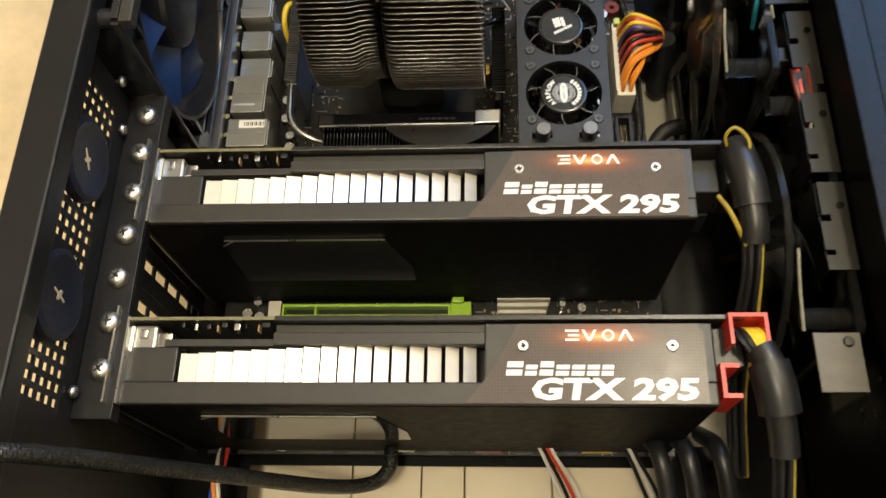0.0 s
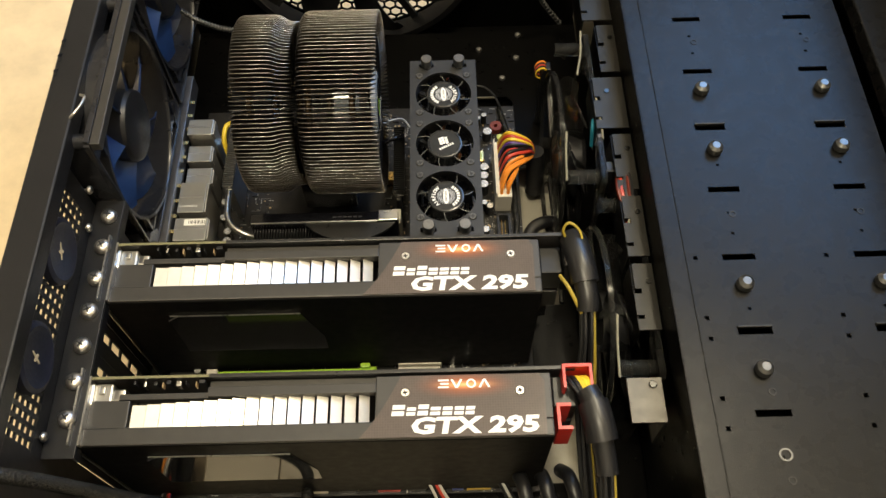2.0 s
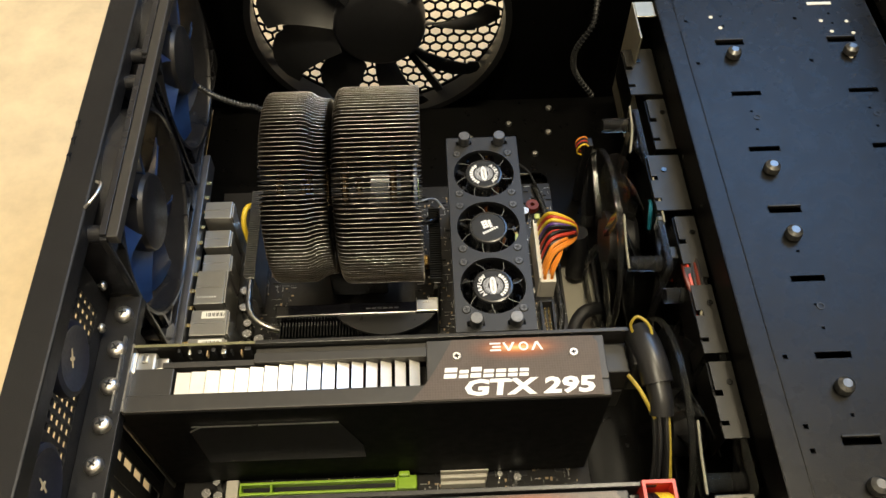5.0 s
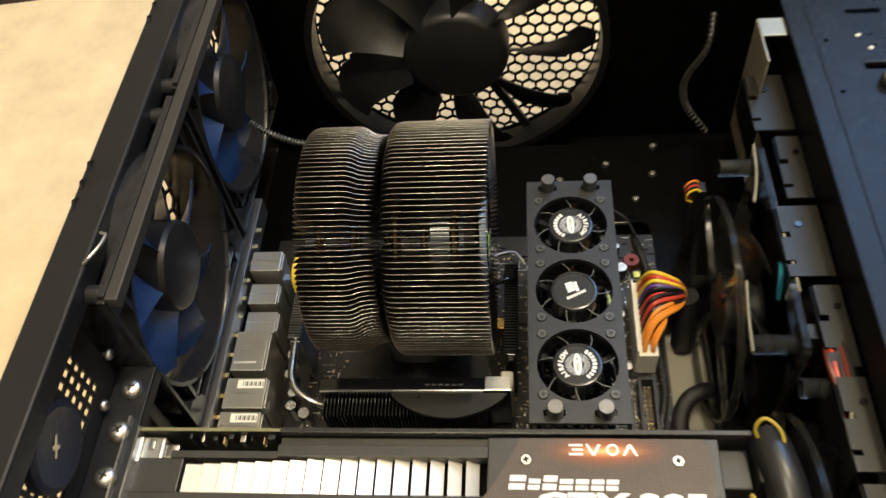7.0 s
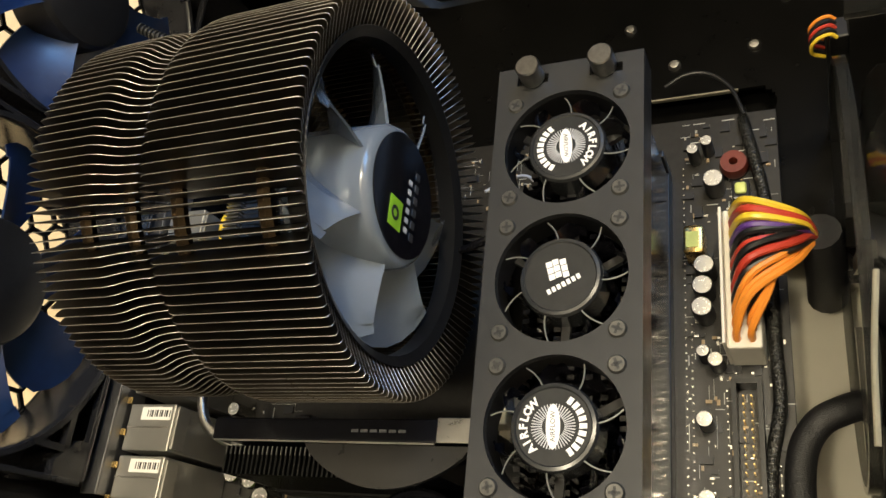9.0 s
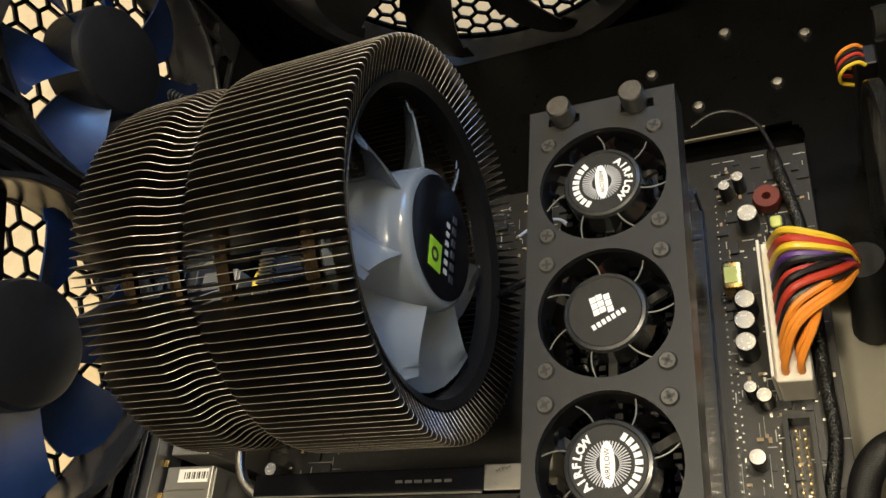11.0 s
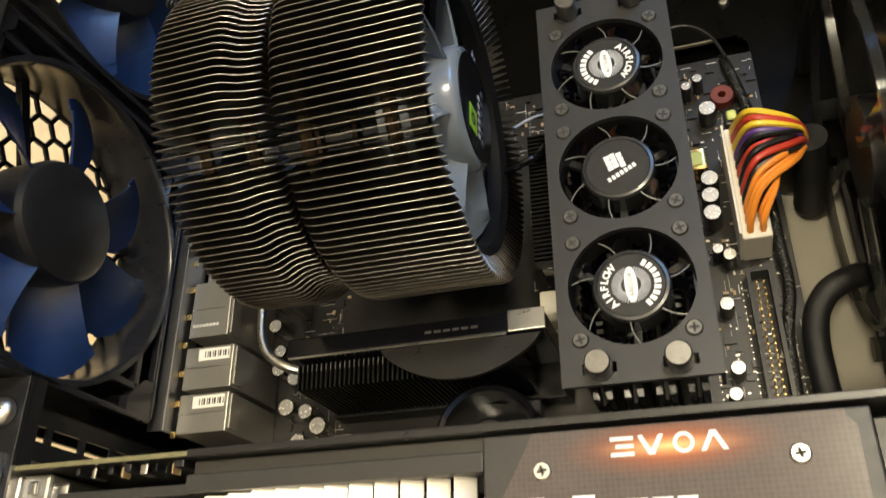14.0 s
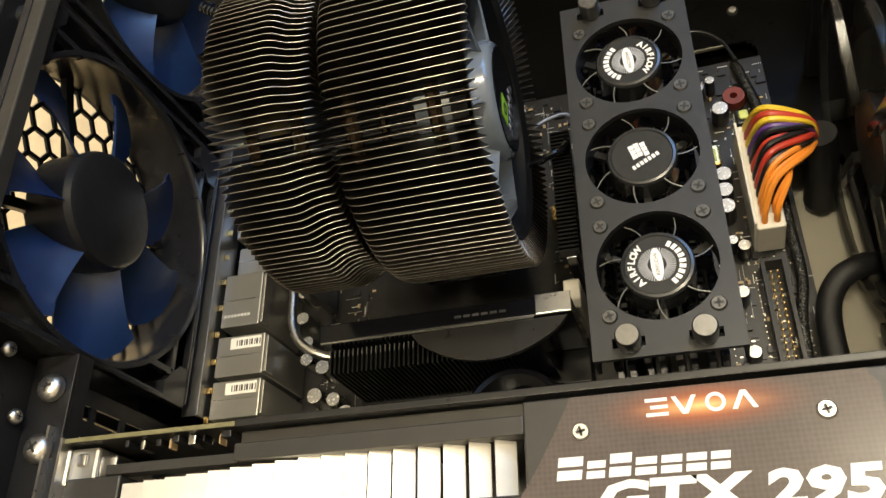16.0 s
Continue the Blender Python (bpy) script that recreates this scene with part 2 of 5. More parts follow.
def lathe(bm, profile, m=None, seg=32, close=True):
    """Turn a profile of (radius, height) about local z."""
    m = m or Matrix()
    rings = []
    for r, h in profile:
        if r < 1e-6:
            rings.append([bm.verts.new(m @ Vector((0, 0, h)))])
        else:
            rings.append([bm.verts.new(m @ Vector((r * math.cos(2 * math.pi * k / seg), r * math.sin(2 * math.pi * k / seg), h))) for k in range(seg)])
    for a, b in zip(rings, rings[1:]):
        for k in range(seg):
            l = (k + 1) % seg
            vs = [a[k % len(a)], a[l % len(a)], b[l % len(b)], b[k % len(b)]]
            seen = []
            for v in vs:
                if v not in seen:
                    seen.append(v)
            if len(seen) > 2:
                bm.faces.new(seen)
    return bm


def cyl(bm, c, axis, r, h, seg=20, bev=0.0, r2=None):
    m = axis_matrix(c, axis)
    r2 = r if r2 is None else r2
    if bev:
        lathe(bm, [(0, 0), (r - bev, 0), (r, bev), (r2, h - bev), (r2 - bev, h), (0, h)], m, seg)
    else:
        lathe(bm, [(0, 0), (r, 0), (r2, h), (0, h)], m, seg)
    return bm


def ring(bm, c, axis, r0, r1, h, seg=40):
    return lathe(bm, [(r0, 0), (r1, 0), (r1, h), (r0, h), (r0, 0)], axis_matrix(c, axis), seg)


def prism(bm, pts, h, m=None):
    """A polygon in local xy, thickened along local z by h."""
    m = m or Matrix()
    lo = [bm.verts.new(m @ Vector((x, y, 0))) for x, y in pts]
    hi = [bm.verts.new(m @ Vector((x, y, h))) for x, y in pts]
    n = len(pts)
    bm.faces.new(lo[::-1])
    bm.faces.new(hi)
    for k in range(n):
        l = (k + 1) % n
        bm.faces.new((lo[k], lo[l], hi[l], hi[k]))
    return bm


def smooth_path(pts, n=8):
    """A Catmull-Rom line through the points."""
    p = [Vector(q) for q in pts]
    p = [p[0] * 2 - p[1]] + p + [p[-1] * 2 - p[-2]]
    out = []
    for i in range(1, len(p) - 2):
        a, b, c, d = p[i - 1:i + 3]
        for k in range(n):
            t = k / n
            out.append(0.5 * ((2 * b) + (c - a) * t + (2 * a - 5 * b + 4 * c - d) * t * t + (3 * b - a - 3 * c + d) * t ** 3))
    out.append(p[-2])
    return out


def sweep(bm, pts, r, seg=8, n=8, flat=1.0, wob=0.0):
    """A tube along a smooth line; flat < 1 squashes it."""
    path = smooth_path(pts, n)
    prev, last = None, Vector((0.3, 0.5, 0.81))
    for i, q in enumerate(path):
        t = (path[min(i + 1, len(path) - 1)] - path[max(i - 1, 0)]).normalized()
        u = (last - t * last.dot(t))
        if u.length < 1e-5:
            u = t.orthogonal()
        u.normalize()
        last = u
        w = t.cross(u)
        rr = r * (1 + wob * math.sin(i * 2.1))
        cur = [bm.verts.new(q + u * (rr * math.cos(2 * math.pi * k / seg)) + w * (rr * flat * math.sin(2 * math.pi * k / seg))) for k in range(seg)]
        if prev:
            for k in range(seg):
                l = (k + 1) % seg
                bm.faces.new((prev[k], prev[l], cur[l], cur[k]))
        else:
            bm.faces.new(cur[::-1])
        prev = cur
    bm.faces.new(prev)
    return bm


def square_ring(bm, half, r, z0, z1, corner=0.003, seg=48, c=(0, 0), m=None, halfy=None):
    """A square plate with a round hole."""
    m = m or Matrix()
    halfy = halfy or half
    lists = []
    for z in (z0, z1):
        inner, outer = [], []
        for k in range(seg):
            a = 2 * math.pi * (k + 0.5) / seg
            ca, sa = math.cos(a), math.sin(a)
            s = min(half / max(abs(ca), 1e-9), halfy / max(abs(sa), 1e-9))
            ox, oy = ca * s, sa * s
            inner.append(bm.verts.new(m @ Vector((c[0] + r * ca, c[1] + r * sa, z))))
            outer.append(bm.verts.new(m @ Vector((c[0] + ox, c[1] + oy, z))))
        lists.append((inner, outer))
    for lst, z in zip(lists, (z0, z1)):
        for sx in (-1, 1):
            for sy in (-1, 1):
                q = m @ Vector((c[0] + sx * (half - corner * 0.3), c[1] + sy * (halfy - corner * 0.3), z))
                min(lst[1], key=lambda v: (v.co - q).length).co = q
    (i0, o0), (i1, o1) = lists
    for k in range(seg):
        l = (k + 1) % seg
        bm.faces.new((i1[k], o1[k], o1[l], i1[l]))
        bm.faces.new((i0[k], i0[l], o0[l], o0[k]))
        bm.faces.new((o0[k], o0[l], o1[l], o1[k]))
        bm.faces.new((i0[k], i1[k], i1[l], i0[l]))
    return bm


def honeycomb(bm, radius, pitch, wall, thick, m, inner=0.0, clip=None):
    """A flat honeycomb grille of real holes, within a circle about local z."""
    rh = pitch / math.sqrt(3)
    n = int(radius / pitch) + 2
    for i in range(-n, n + 1):
        for j in range(-n, n + 1):
            cx, cy = pitch * (i + 0.5 * (j % 2)), pitch * j * math.sqrt(3) / 2
            if math.hypot(cx, cy) > radius + pitch * 0.4 or math.hypot(cx, cy) < inner:
                continue
            if clip and not clip(cx, cy):
                continue
            f = (rh - wall / math.sqrt(3)) / rh
            a = [(cx + rh * math.cos(math.pi * (k + 0.5) / 3), cy + rh * math.sin(math.pi * (k + 0.5) / 3)) for k in range(6)]
            b = [(cx + rh * f * math.cos(math.pi * (k + 0.5) / 3), cy + rh * f * math.sin(math.pi * (k + 0.5) / 3)) for k in range(6)]
            at = [bm.verts.new(m @ Vector((x, y, thick))) for x, y in a]
            bt = [bm.verts.new(m @ Vector((x, y, thick))) for x, y in b]
            bl = [bm.verts.new(m @ Vector((x, y, 0))) for x, y in b]
            al = [bm.verts.new(m @ Vector((x, y, 0))) for x, y in a]
            for k in range(6):
                l = (k + 1) % 6
                bm.faces.new((at[k], at[l], bt[l], bt[k]))
                bm.faces.new((bt[k], bt[l], bl[l], bl[k]))
                bm.faces.new((al[k], bl[k], bl[l], al[l]))
    return bm


def holed_plate(bm, u0, u1, v0, v1, holes, h, m):
    """A plate in local xy with rectangular holes (a0, a1, b0, b1), thick h along local z."""
    us = sorted({u0, u1, *[q for a in holes for q in a[:2] if u0 < q < u1]})
    vs = sorted({v0, v1, *[q for a in holes for q in a[2:] if v0 < q < v1]})
    nu, nv = len(us) - 1, len(vs) - 1
    solid = [[not any(a[0] < (us[i] + us[i + 1]) / 2 < a[1] and a[2] < (vs[j] + vs[j + 1]) / 2 < a[3] for a in holes) for j in range(nv)] for i in range(nu)]
    grid = {}

    def vert(i, j, k):
        if (i, j, k) not in grid:
            grid[i, j, k] = bm.verts.new(m @ Vector((us[i], vs[j], h * k)))
        return grid[i, j, k]
    for i in range(nu):
        for j in range(nv):
            if not solid[i][j]:
                continue
            bm.faces.new([vert(a, b, 1) for a, b in ((i, j), (i + 1, j), (i + 1, j + 1), (i, j + 1))])
            bm.faces.new([vert(a, b, 0) for a, b in ((i, j), (i, j + 1), (i + 1, j + 1), (i + 1, j))])
            for (di, dj), (p, q) in (((-1, 0), ((i, j + 1), (i, j))), ((1, 0), ((i + 1, j), (i + 1, j + 1))), ((0, -1), ((i, j), (i + 1, j))), ((0, 1), ((i + 1, j + 1), (i, j + 1)))):
                a, b = i + di, j + dj
                if not (0 <= a < nu and 0 <= b < nv and solid[a][b]):
                    bm.faces.new((vert(*p, 0), vert(*q, 0), vert(*q, 1), vert(*p, 1)))
    return bm


def blade(bm, r0, r1, a0, span0, span1, lean, z0, z1, thick, m=None, nr=7, nc=5, twist=0.35, droop=0.0):
    """One curved fan blade: from hub radius r0 to tip r1, starting at angle a0 (radians), swept by lean, rising from z0 to z1 over its chord."""
    m = m or Matrix()
    top, low = [], []
    for i in range(nr + 1):
        f = i / nr
        r = r0 + (r1 - r0) * f
        span = span0 + (span1 - span0) * f
        st = a0 + lean * f * f
        rowt, rowl = [], []
        for j in range(nc + 1):
            g = j / nc
            end = 1 - 0.10 * (2 * g - 1) ** 2 * (f > 0.85)
            a = st + span * g
            amp = (z1 - z0) * (1 - twist * f)
            z = z0 + (z1 - z0 - amp) / 2 + amp * (g ** 1.25) - droop * f
            p = Vector((r * end * math.cos(a), r * end * math.sin(a), z))
            rowt.append(bm.verts.new(m @ p))
            rowl.append(bm.verts.new(m @ (p - Vector((0, 0, thick * (1 - 0.5 * f))))))
        top.append(rowt)
        low.append(rowl)
    for i in range(nr):
        for j in range(nc):
            bm.faces.new((top[i][j], top[i + 1][j], top[i + 1][j + 1], top[i][j + 1]))
            bm.faces.new((low[i][j], low[i][j + 1], low[i + 1][j + 1], low[i + 1][j]))
        bm.faces.new((top[i][0], low[i][0], low[i + 1][0], top[i + 1][0]))
        bm.faces.new((top[i][nc], top[i + 1][nc], low[i + 1][nc], low[i][nc]))
    for j in range(nc):
        bm.faces.new((top[0][j], top[0][j + 1], low[0][j + 1], low[0][j]))
        bm.faces.new((top[nr][j], low[nr][j], low[nr][j + 1], top[nr][j + 1]))
    return bm


def finish(bm, name, smooth):
    bmesh.ops.recalc_face_normals(bm, faces=bm.faces)
    bm.edges.index_update()
    crisp = []
    for e in bm.edges if smooth else ():
        if len(e.link_faces) == 2 and e.calc_face_angle(0) > 0.25:
            a, b = sorted(f.calc_area() for f in e.link_faces)
            if b > 6 * a and all(len(f.verts) == 4 for f in e.link_faces):
                crisp.append(e.index)
    me = bpy.data.meshes.new(name)
    bm.to_mesh(me)
    bm.free()
    if smooth:
        me.shade_smooth()
        me.set_sharp_from_angle(angle=radians(38))
        for k in crisp:
            me.edges[k].use_edge_sharp = True
    return me


def part(name, bm, material, parent, label="", smooth=True):
    ob = new(name, finish(bm, name, smooth))
    ob.data.materials.append(material)
    ob.parent = parent
    if label:
        ob["label"] = label
    return ob


def share(name, me, parent, m, label=""):
    """One more piece on a mesh that exists already."""
    ob = new(name, me)
    ob.parent = parent
    ob.matrix_basis = m
    if label:
        ob["label"] = label
    return ob


def thing(name, label, category, m=None, group="", kind=""):
    ob = new(name)
    ob.empty_display_size = 0.01
    ob.matrix_basis = m or Matrix()
    return tagged(ob, label, category, group, kind)


def solid(name, bm, material, label, category, group="", kind="", m=None, smooth=True):
    ob = new(name, finish(bm, name, smooth))
    ob.data.materials.append(material)
    if m is not None:
        ob.matrix_basis = m
    return tagged(ob, label, category, group, kind)


def lettering(name, text, size, m, material, parent, thick=0.0001, label="", shear=0.0, width=None, align="CENTER", bold=0.0):
    """Raised print in the built-in font, as a mesh."""
    cu = bpy.data.curves.new(name, "FONT")
    cu.body, cu.size, cu.extrude, cu.shear, cu.align_x, cu.align_y, cu.offset = text, size, thick, shear, align, "CENTER", bold
    cu.resolution_u = 2
    tmp = new(name, cu)
    me = bpy.data.meshes.new_from_object(tmp.evaluated_get(bpy.context.evaluated_depsgraph_get()))
    bpy.data.objects.remove(tmp)
    if width:
        xs = [v.co.x for v in me.vertices]
        me.transform(Matrix.Diagonal((width / (max(xs) - min(xs)), 1, 1, 1)))
    me.transform(m)
    ob = new(name, me)
    me.materials.clear()
    me.materials.append(material)
    ob.parent = parent
    if label:
        ob["label"] = label
    return ob

# ---- the room and the desk ----
MOBO, TRAY = 0.035, 0.027     # heights of the board's face and the tray
TOPY, REARX, RIM = 0.275, -0.012, 0.205
FANX, FANZ = 0.129, 0.108
FANWALL, FAN1Y, FAN2Y, FANCZ = -0.0215, 0.0715, 0.1965, 0.1425


def room():
    s = dict(kind="structure")
    solid("floor", box(B(), -2.2, 2.2, -2.2, 2.2, -0.78, -0.74), M_FLOOR, "dark brown carpet on the room's floor", "floor", **s)
    solid("ceiling", box(B(), -2.2, 2.2, -2.2, 2.2, 2.4, 2.44), M_CEIL, "white painted ceiling", "ceiling", **s)
    solid("wall_north", box(B(), -2.2, 2.2, 2.2, 2.26, -0.78, 2.44), M_WALL, "plain beige painted wall", "wall", **s)
    solid("wall_south", box(B(), -2.2, 2.2, -2.26, -2.2, -0.78, 2.44), M_WALL, "plain beige painted wall", "wall", **s)
    solid("wall_west", box(B(), -2.26, -2.2, -2.26, 2.26, -0.78, 2.44), M_WALL, "plain beige painted wall", "wall", **s)
    bm = B()
    holed_plate(bm, -2.26, 2.26, -0.78, 2.44, [(0.45, 1.51, 1.10, 1.74)], 0.06, Matrix(((0, 0, 1, 1.08), (1, 0, 0, 0), (0, 1, 0, 0), (0, 0, 0, 1))))
    solid("wall_east", bm, M_WALL, "plain beige painted wall with a window", "wall", **s)
    desk = thing("desk", "beige laminate desk under the open computer case", "desk")
    part("desktop", box(B(), -0.75, 0.95, -0.72, 0.527, -0.028, 0.0, 0.003, pose(0, 0, 0, 0, 0, 6.5)), M_DESK, desk)
    for x in (-0.62, 0.82):
        for y in (-0.62, 0.36):
            part("leg", box(B(), x - 0.03, x + 0.03, y - 0.03, y + 0.03, -0.74, -0.028, 0.004, pose(0, 0, 0, 0, 0, 6.5)), M_CASE, desk)


room()
# dome stands in for an unidentified dark object on the desk
lump = thing("round_dark_dish", "dark brown dome standing in for an unknown rounded object on the desk behind the case", "dish", Matrix.Translation((-0.100, 0.520, 0)))
part("shell", lathe(B(), [(0.067, 0.0), (0.0675, 0.006), (0.064, 0.022), (0.050, 0.036), (0.028, 0.043), (0, 0.045)], None, 48), mat("dark_brown_plastic", (0.03, 0.018, 0.012), 0.5), lump)


# ---- the computer case ----
def pc_case():
    case = thing("computer_case", "black steel tower case lying open on its side on the desk", "computer case")
    # rear wall: local x runs along world y, local y along world z
    mr = Matrix(((0, 0, 1, REARX), (1, 0, 0, 0), (0, 1, 0, 0), (0, 0, 0, 1)))
    bm = B()
    holes = [(-0.142, -0.004, 0.158, 0.199), (-0.132, -0.001, 0.034, 0.146)]
    holed_plate(bm, -0.275, 0.0085, 0.004, RIM - 0.002, holes, 0.0015, mr)
    part("lower_rear_wall", bm, M_CASE, case, smooth=False)
    part("wall_step", box(B(), FANWALL, REARX, 0.0085, 0.0100, 0.004, RIM - 0.002), M_CASE, case)
    mf = Matrix(((0, 0, 1, FANWALL), (1, 0, 0, 0), (0, 1, 0, 0), (0, 0, 0, 1)))
    bm = B()
    holes = [(FAN1Y - 0.06, FAN1Y + 0.06, FANCZ - 0.06, FANCZ + 0.06), (FAN2Y - 0.06, FAN2Y + 0.06, FANCZ - 0.06, FANCZ + 0.06)] 
    holed_plate(bm, 0.0100, TOPY + 0.008, 0.004, RIM - 0.002, holes, 0.0015, mf)
    for yc in (FAN1Y, FAN2Y):
        square_ring(bm, 0.06, 0.057, 0, 0.0015, 0, 64, (yc, FANCZ), mf)
        honeycomb(bm, 0.057, 0.0112, 0.0017, 0.0013, mf @ Matrix.Translation((yc, FANCZ, 0.0001)), clip=lambda x, y: abs(x) < 0.0605 and abs(y) < 0.0605)
    part("rear_wall", bm, M_CASE, case, "black rear wall with honeycomb fan grilles", smooth=False)
    # the vent strip with two round hose grommets
    bm = B()
    slots, p = [], 0.0058
    for i in range(24):
        for j in range(7):
            y, z = -0.1405 + p * i, 0.1585 + p * j
            if min(math.hypot(y - g + 0.002, z - 0.1785) for g in (-0.038, -0.098)) > 0.0185:
                slots.append((y, y + 0.0036, z, z + 0.0042))
    holed_plate(bm, -0.142, -0.004, 0.158, 0.199, slots, 0.0012, mr)
    part("vent_strip", bm, M_CASE, case, "perforated black vent strip beside the slots", smooth=False)
    for g in (-0.040, -0.100):
        bm = lathe(B(), [(0.0, 0.003), (0.012, 0.0035), (0.0155, 0.005), (0.018, 0.004), (0.0185, 0.0), (0.0, 0.0)], mr @ Matrix.Translation((g, 0.1785, 0.0006)), 28)
        gr = part("hose_grommet", bm, M_GROMMET, case, "round dark blue rubber hose grommet")
        bm = B()
        mg = mr @ Matrix.Translation((g, 0.1785, 0.0040)) @ Matrix.Rotation(0.5 if g > -0.05 else 1.1, 4, "Z")
        prism(bm, [(-0.0045, -0.0008), (-0.0012, -0.0005), (-0.0006, -0.0024), (0.0006, -0.0020), (0.0010, -0.0003), (0.0048, 0.0006), (0.0042, 0.0013), (0.0008, 0.0010), (0.0002, 0.0028), (-0.0010, 0.0022), (-0.0012, 0.0006), (-0.0044, 0.0002)], 0.0003, mg)
        part("slit", bm, M_SLITLIGHT, gr, "pale patch painted as light through the slit")
    # folded rim and other walls
    # grey strip added for the lit top sides of the rear fans
    part("lit_fan_tops", box(B(), 0.0056, 0.0112, 0.0120, 0.2560, 0.1965, 0.2025, 0.0006), M_SHROUD, case, "grey strip standing in for the rear fans' lit tops")
    part("rear_rim", box(B(), -0.0228, -0.0058, -0.275, TOPY, RIM - 0.012, RIM, 0.0012), M_CASE, case)
    bm = box(B(), -0.019, 0.49, TOPY + 0.012, TOPY + 0.022, 0.2, 0.213, 0.0012)
    part("top_rim", bm, M_CASE, case)
    # top wall with its big round grille: local x along world x, local y along world z
    mt = Matrix(((1, 0, 0, 0), (0, 0, -1, TOPY + 0.010), (0, 1, 0, 0), (0, 0, 0, 1)))
    bm = B()
    holed_plate(bm, -0.0225, 0.49, 0.004, 0.212, [(FANX - 0.097, FANX + 0.097, FANZ - 0.097, FANZ + 0.097)], 0.0015, mt)
    square_ring(bm, 0.097, 0.094, 0, 0.0015, 0, 72, (FANX, FANZ), mt)
    honeycomb(bm, 0.094, 0.0094, 0.0017, 0.0013, mt @ Matrix.Translation((FANX, FANZ, 0.0001)), clip=lambda x, y: abs(x) < 0.0975 and abs(y) < 0.097)
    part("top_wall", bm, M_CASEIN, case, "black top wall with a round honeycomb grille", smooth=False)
    part("bottom_wall", box(B(), -0.019, 0.49, -0.277, -0.275, 0.004, RIM), M_CASE, case)
    part("front_wall", box(B(), 0.49, 0.502, -0.277, TOPY + 0.01, 0.004, 0.270, 0.003), M_CASE, case)
    part("front_rim", box(B(), 0.4545, 0.4895, -0.275, TOPY, 0.168, 0.180, 0.0012), M_PANEL, case, "satin front rim")
    # tray with cable openings
    bm = B()
    holed_plate(bm, -0.010, 0.49, -0.275, 0.256,
                [(0.2508, 0.277, -0.005, 0.113), (0.196, 0.253, 0.1695, 0.1845), (0.03, 0.25, -0.26, -0.141), (0.250, 0.290, -0.13, -0.06)], 0.0015,
                Matrix.Translation((0, 0, TRAY - 0.0015)))
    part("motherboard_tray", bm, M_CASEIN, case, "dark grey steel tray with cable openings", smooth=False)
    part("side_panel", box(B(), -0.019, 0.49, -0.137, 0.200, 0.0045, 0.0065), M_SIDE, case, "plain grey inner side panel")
    # rest of the side panel, coloured near black in place of shade
    part("shaded_side_panel", box(B(), -0.019, 0.49, 0.2005, TOPY + 0.008, 0.0045, 0.0065), M_CASEIN, case)
    # thin pale strip at the upper opening's far edge
    part("bright_lip", box(B(), 0.205, 0.2390, 0.1838, 0.1845, TRAY - 0.0014, TRAY + 0.0004), M_PALE, case, "pale strip along the opening's edge")
    # dark box added under the upper opening so it reads as shade
    part("shade_box", box(B(), 0.186, 0.256, 0.160, 0.196, 0.0067, 0.0160), M_CASEIN, case)
    for k in range(8):
        y0 = 0.1695 + 0.001875 * k
        w = 0.0076 * (1 - math.sqrt(max(0.0, 1 - ((k - 3.5) / 4.0) ** 2)))
        part("rounded_end", box(B(), 0.2531 - w, 0.2531, y0, y0 + 0.00187, TRAY - 0.0014, TRAY - 0.0001), M_CASEIN, case)
    bm = B()
    path = [(0.2770, -0.004, TRAY), (0.2772, 0.092, TRAY), (0.2750, 0.1040, TRAY), (0.2690, 0.1110, TRAY), (0.2610, 0.1135, TRAY), (0.2510, 0.1135, TRAY)]
    sweep(bm, path, 0.0018, 6, 6)
    part("edge_trim", bm, M_TUBE, case)
    # the shelf with the slot screws
    part("slot_shelf", box(B(), -0.0105, 0.0065, -0.142, 0.012, 0.1460, 0.1475, 0.0004), M_CASE, case)
    part("slot_fold", box(B(), 0.0050, 0.0065, -0.142, 0.012, 0.140, 0.1458), M_CASE, case)
    bm = lathe(B(), [(0.0016, -0.004), (0.0016, 0.0), (0.0044, 0.0), (0.0047, 0.0006), (0.0047, 0.0016), (0.0042, 0.0030), (0.0026, 0.0042), (0.0010, 0.0044), (0.0008, 0.0036), (0, 0.0036)], None, 20)
    n = len(bm.faces)
    for a in (0.0, math.pi / 2):
        box(bm, -0.0022, 0.0022, -0.0004, 0.0004, 0.0039, 0.00455, 0, Matrix.Rotation(a, 4, "Z"))
    for f in list(bm.faces)[n:]:
        f.material_index = 1
    me = finish(bm, "slot_screw", True)
    me.materials.append(M_SCREW)
    me.materials.append(M_INK)
    for k in range(7):
        share("slot_screw", me, case, pose(-0.0005, -0.02032 * k, 0.1477, 0, 0, 37 * k), "zinc slot screw")
    for y, z in ((-0.132, 0.152), (0.010, 0.162), (-0.010, 0.153)):
        share("small_screw", me, case, Matrix.Translation((-0.0095, y, z)) @ Matrix.Rotation(math.pi / 2, 4, "Y") @ Matrix.Scale(0.55, 4))
    for k in (0, 2, 3, 4, 6):
        y = -0.02032 * k - 0.004
        bm = B()
        m2 = Matrix(((0, 0, 1, -0.0035), (1, 0, 0, y), (0, 1, 0, 0), (0, 0, 0, 1)))
        holed_plate(bm, -0.0100, 0.0100, 0.038, 0.1455, [(-0.0010, 0.0042, 0.044 + 0.0165 * q, 0.0575 + 0.0165 * q) for q in range(6)] if k in (0, 3, 4) else [], 0.001, m2)
        part("slot_cover", bm, M_CASE, case, "vented slot cover", smooth=False)
    return case


M_GROMMET = mat("dark_blue_rubber", (0.008, 0.010, 0.022), 0.5, vary=0.2, scale=200)
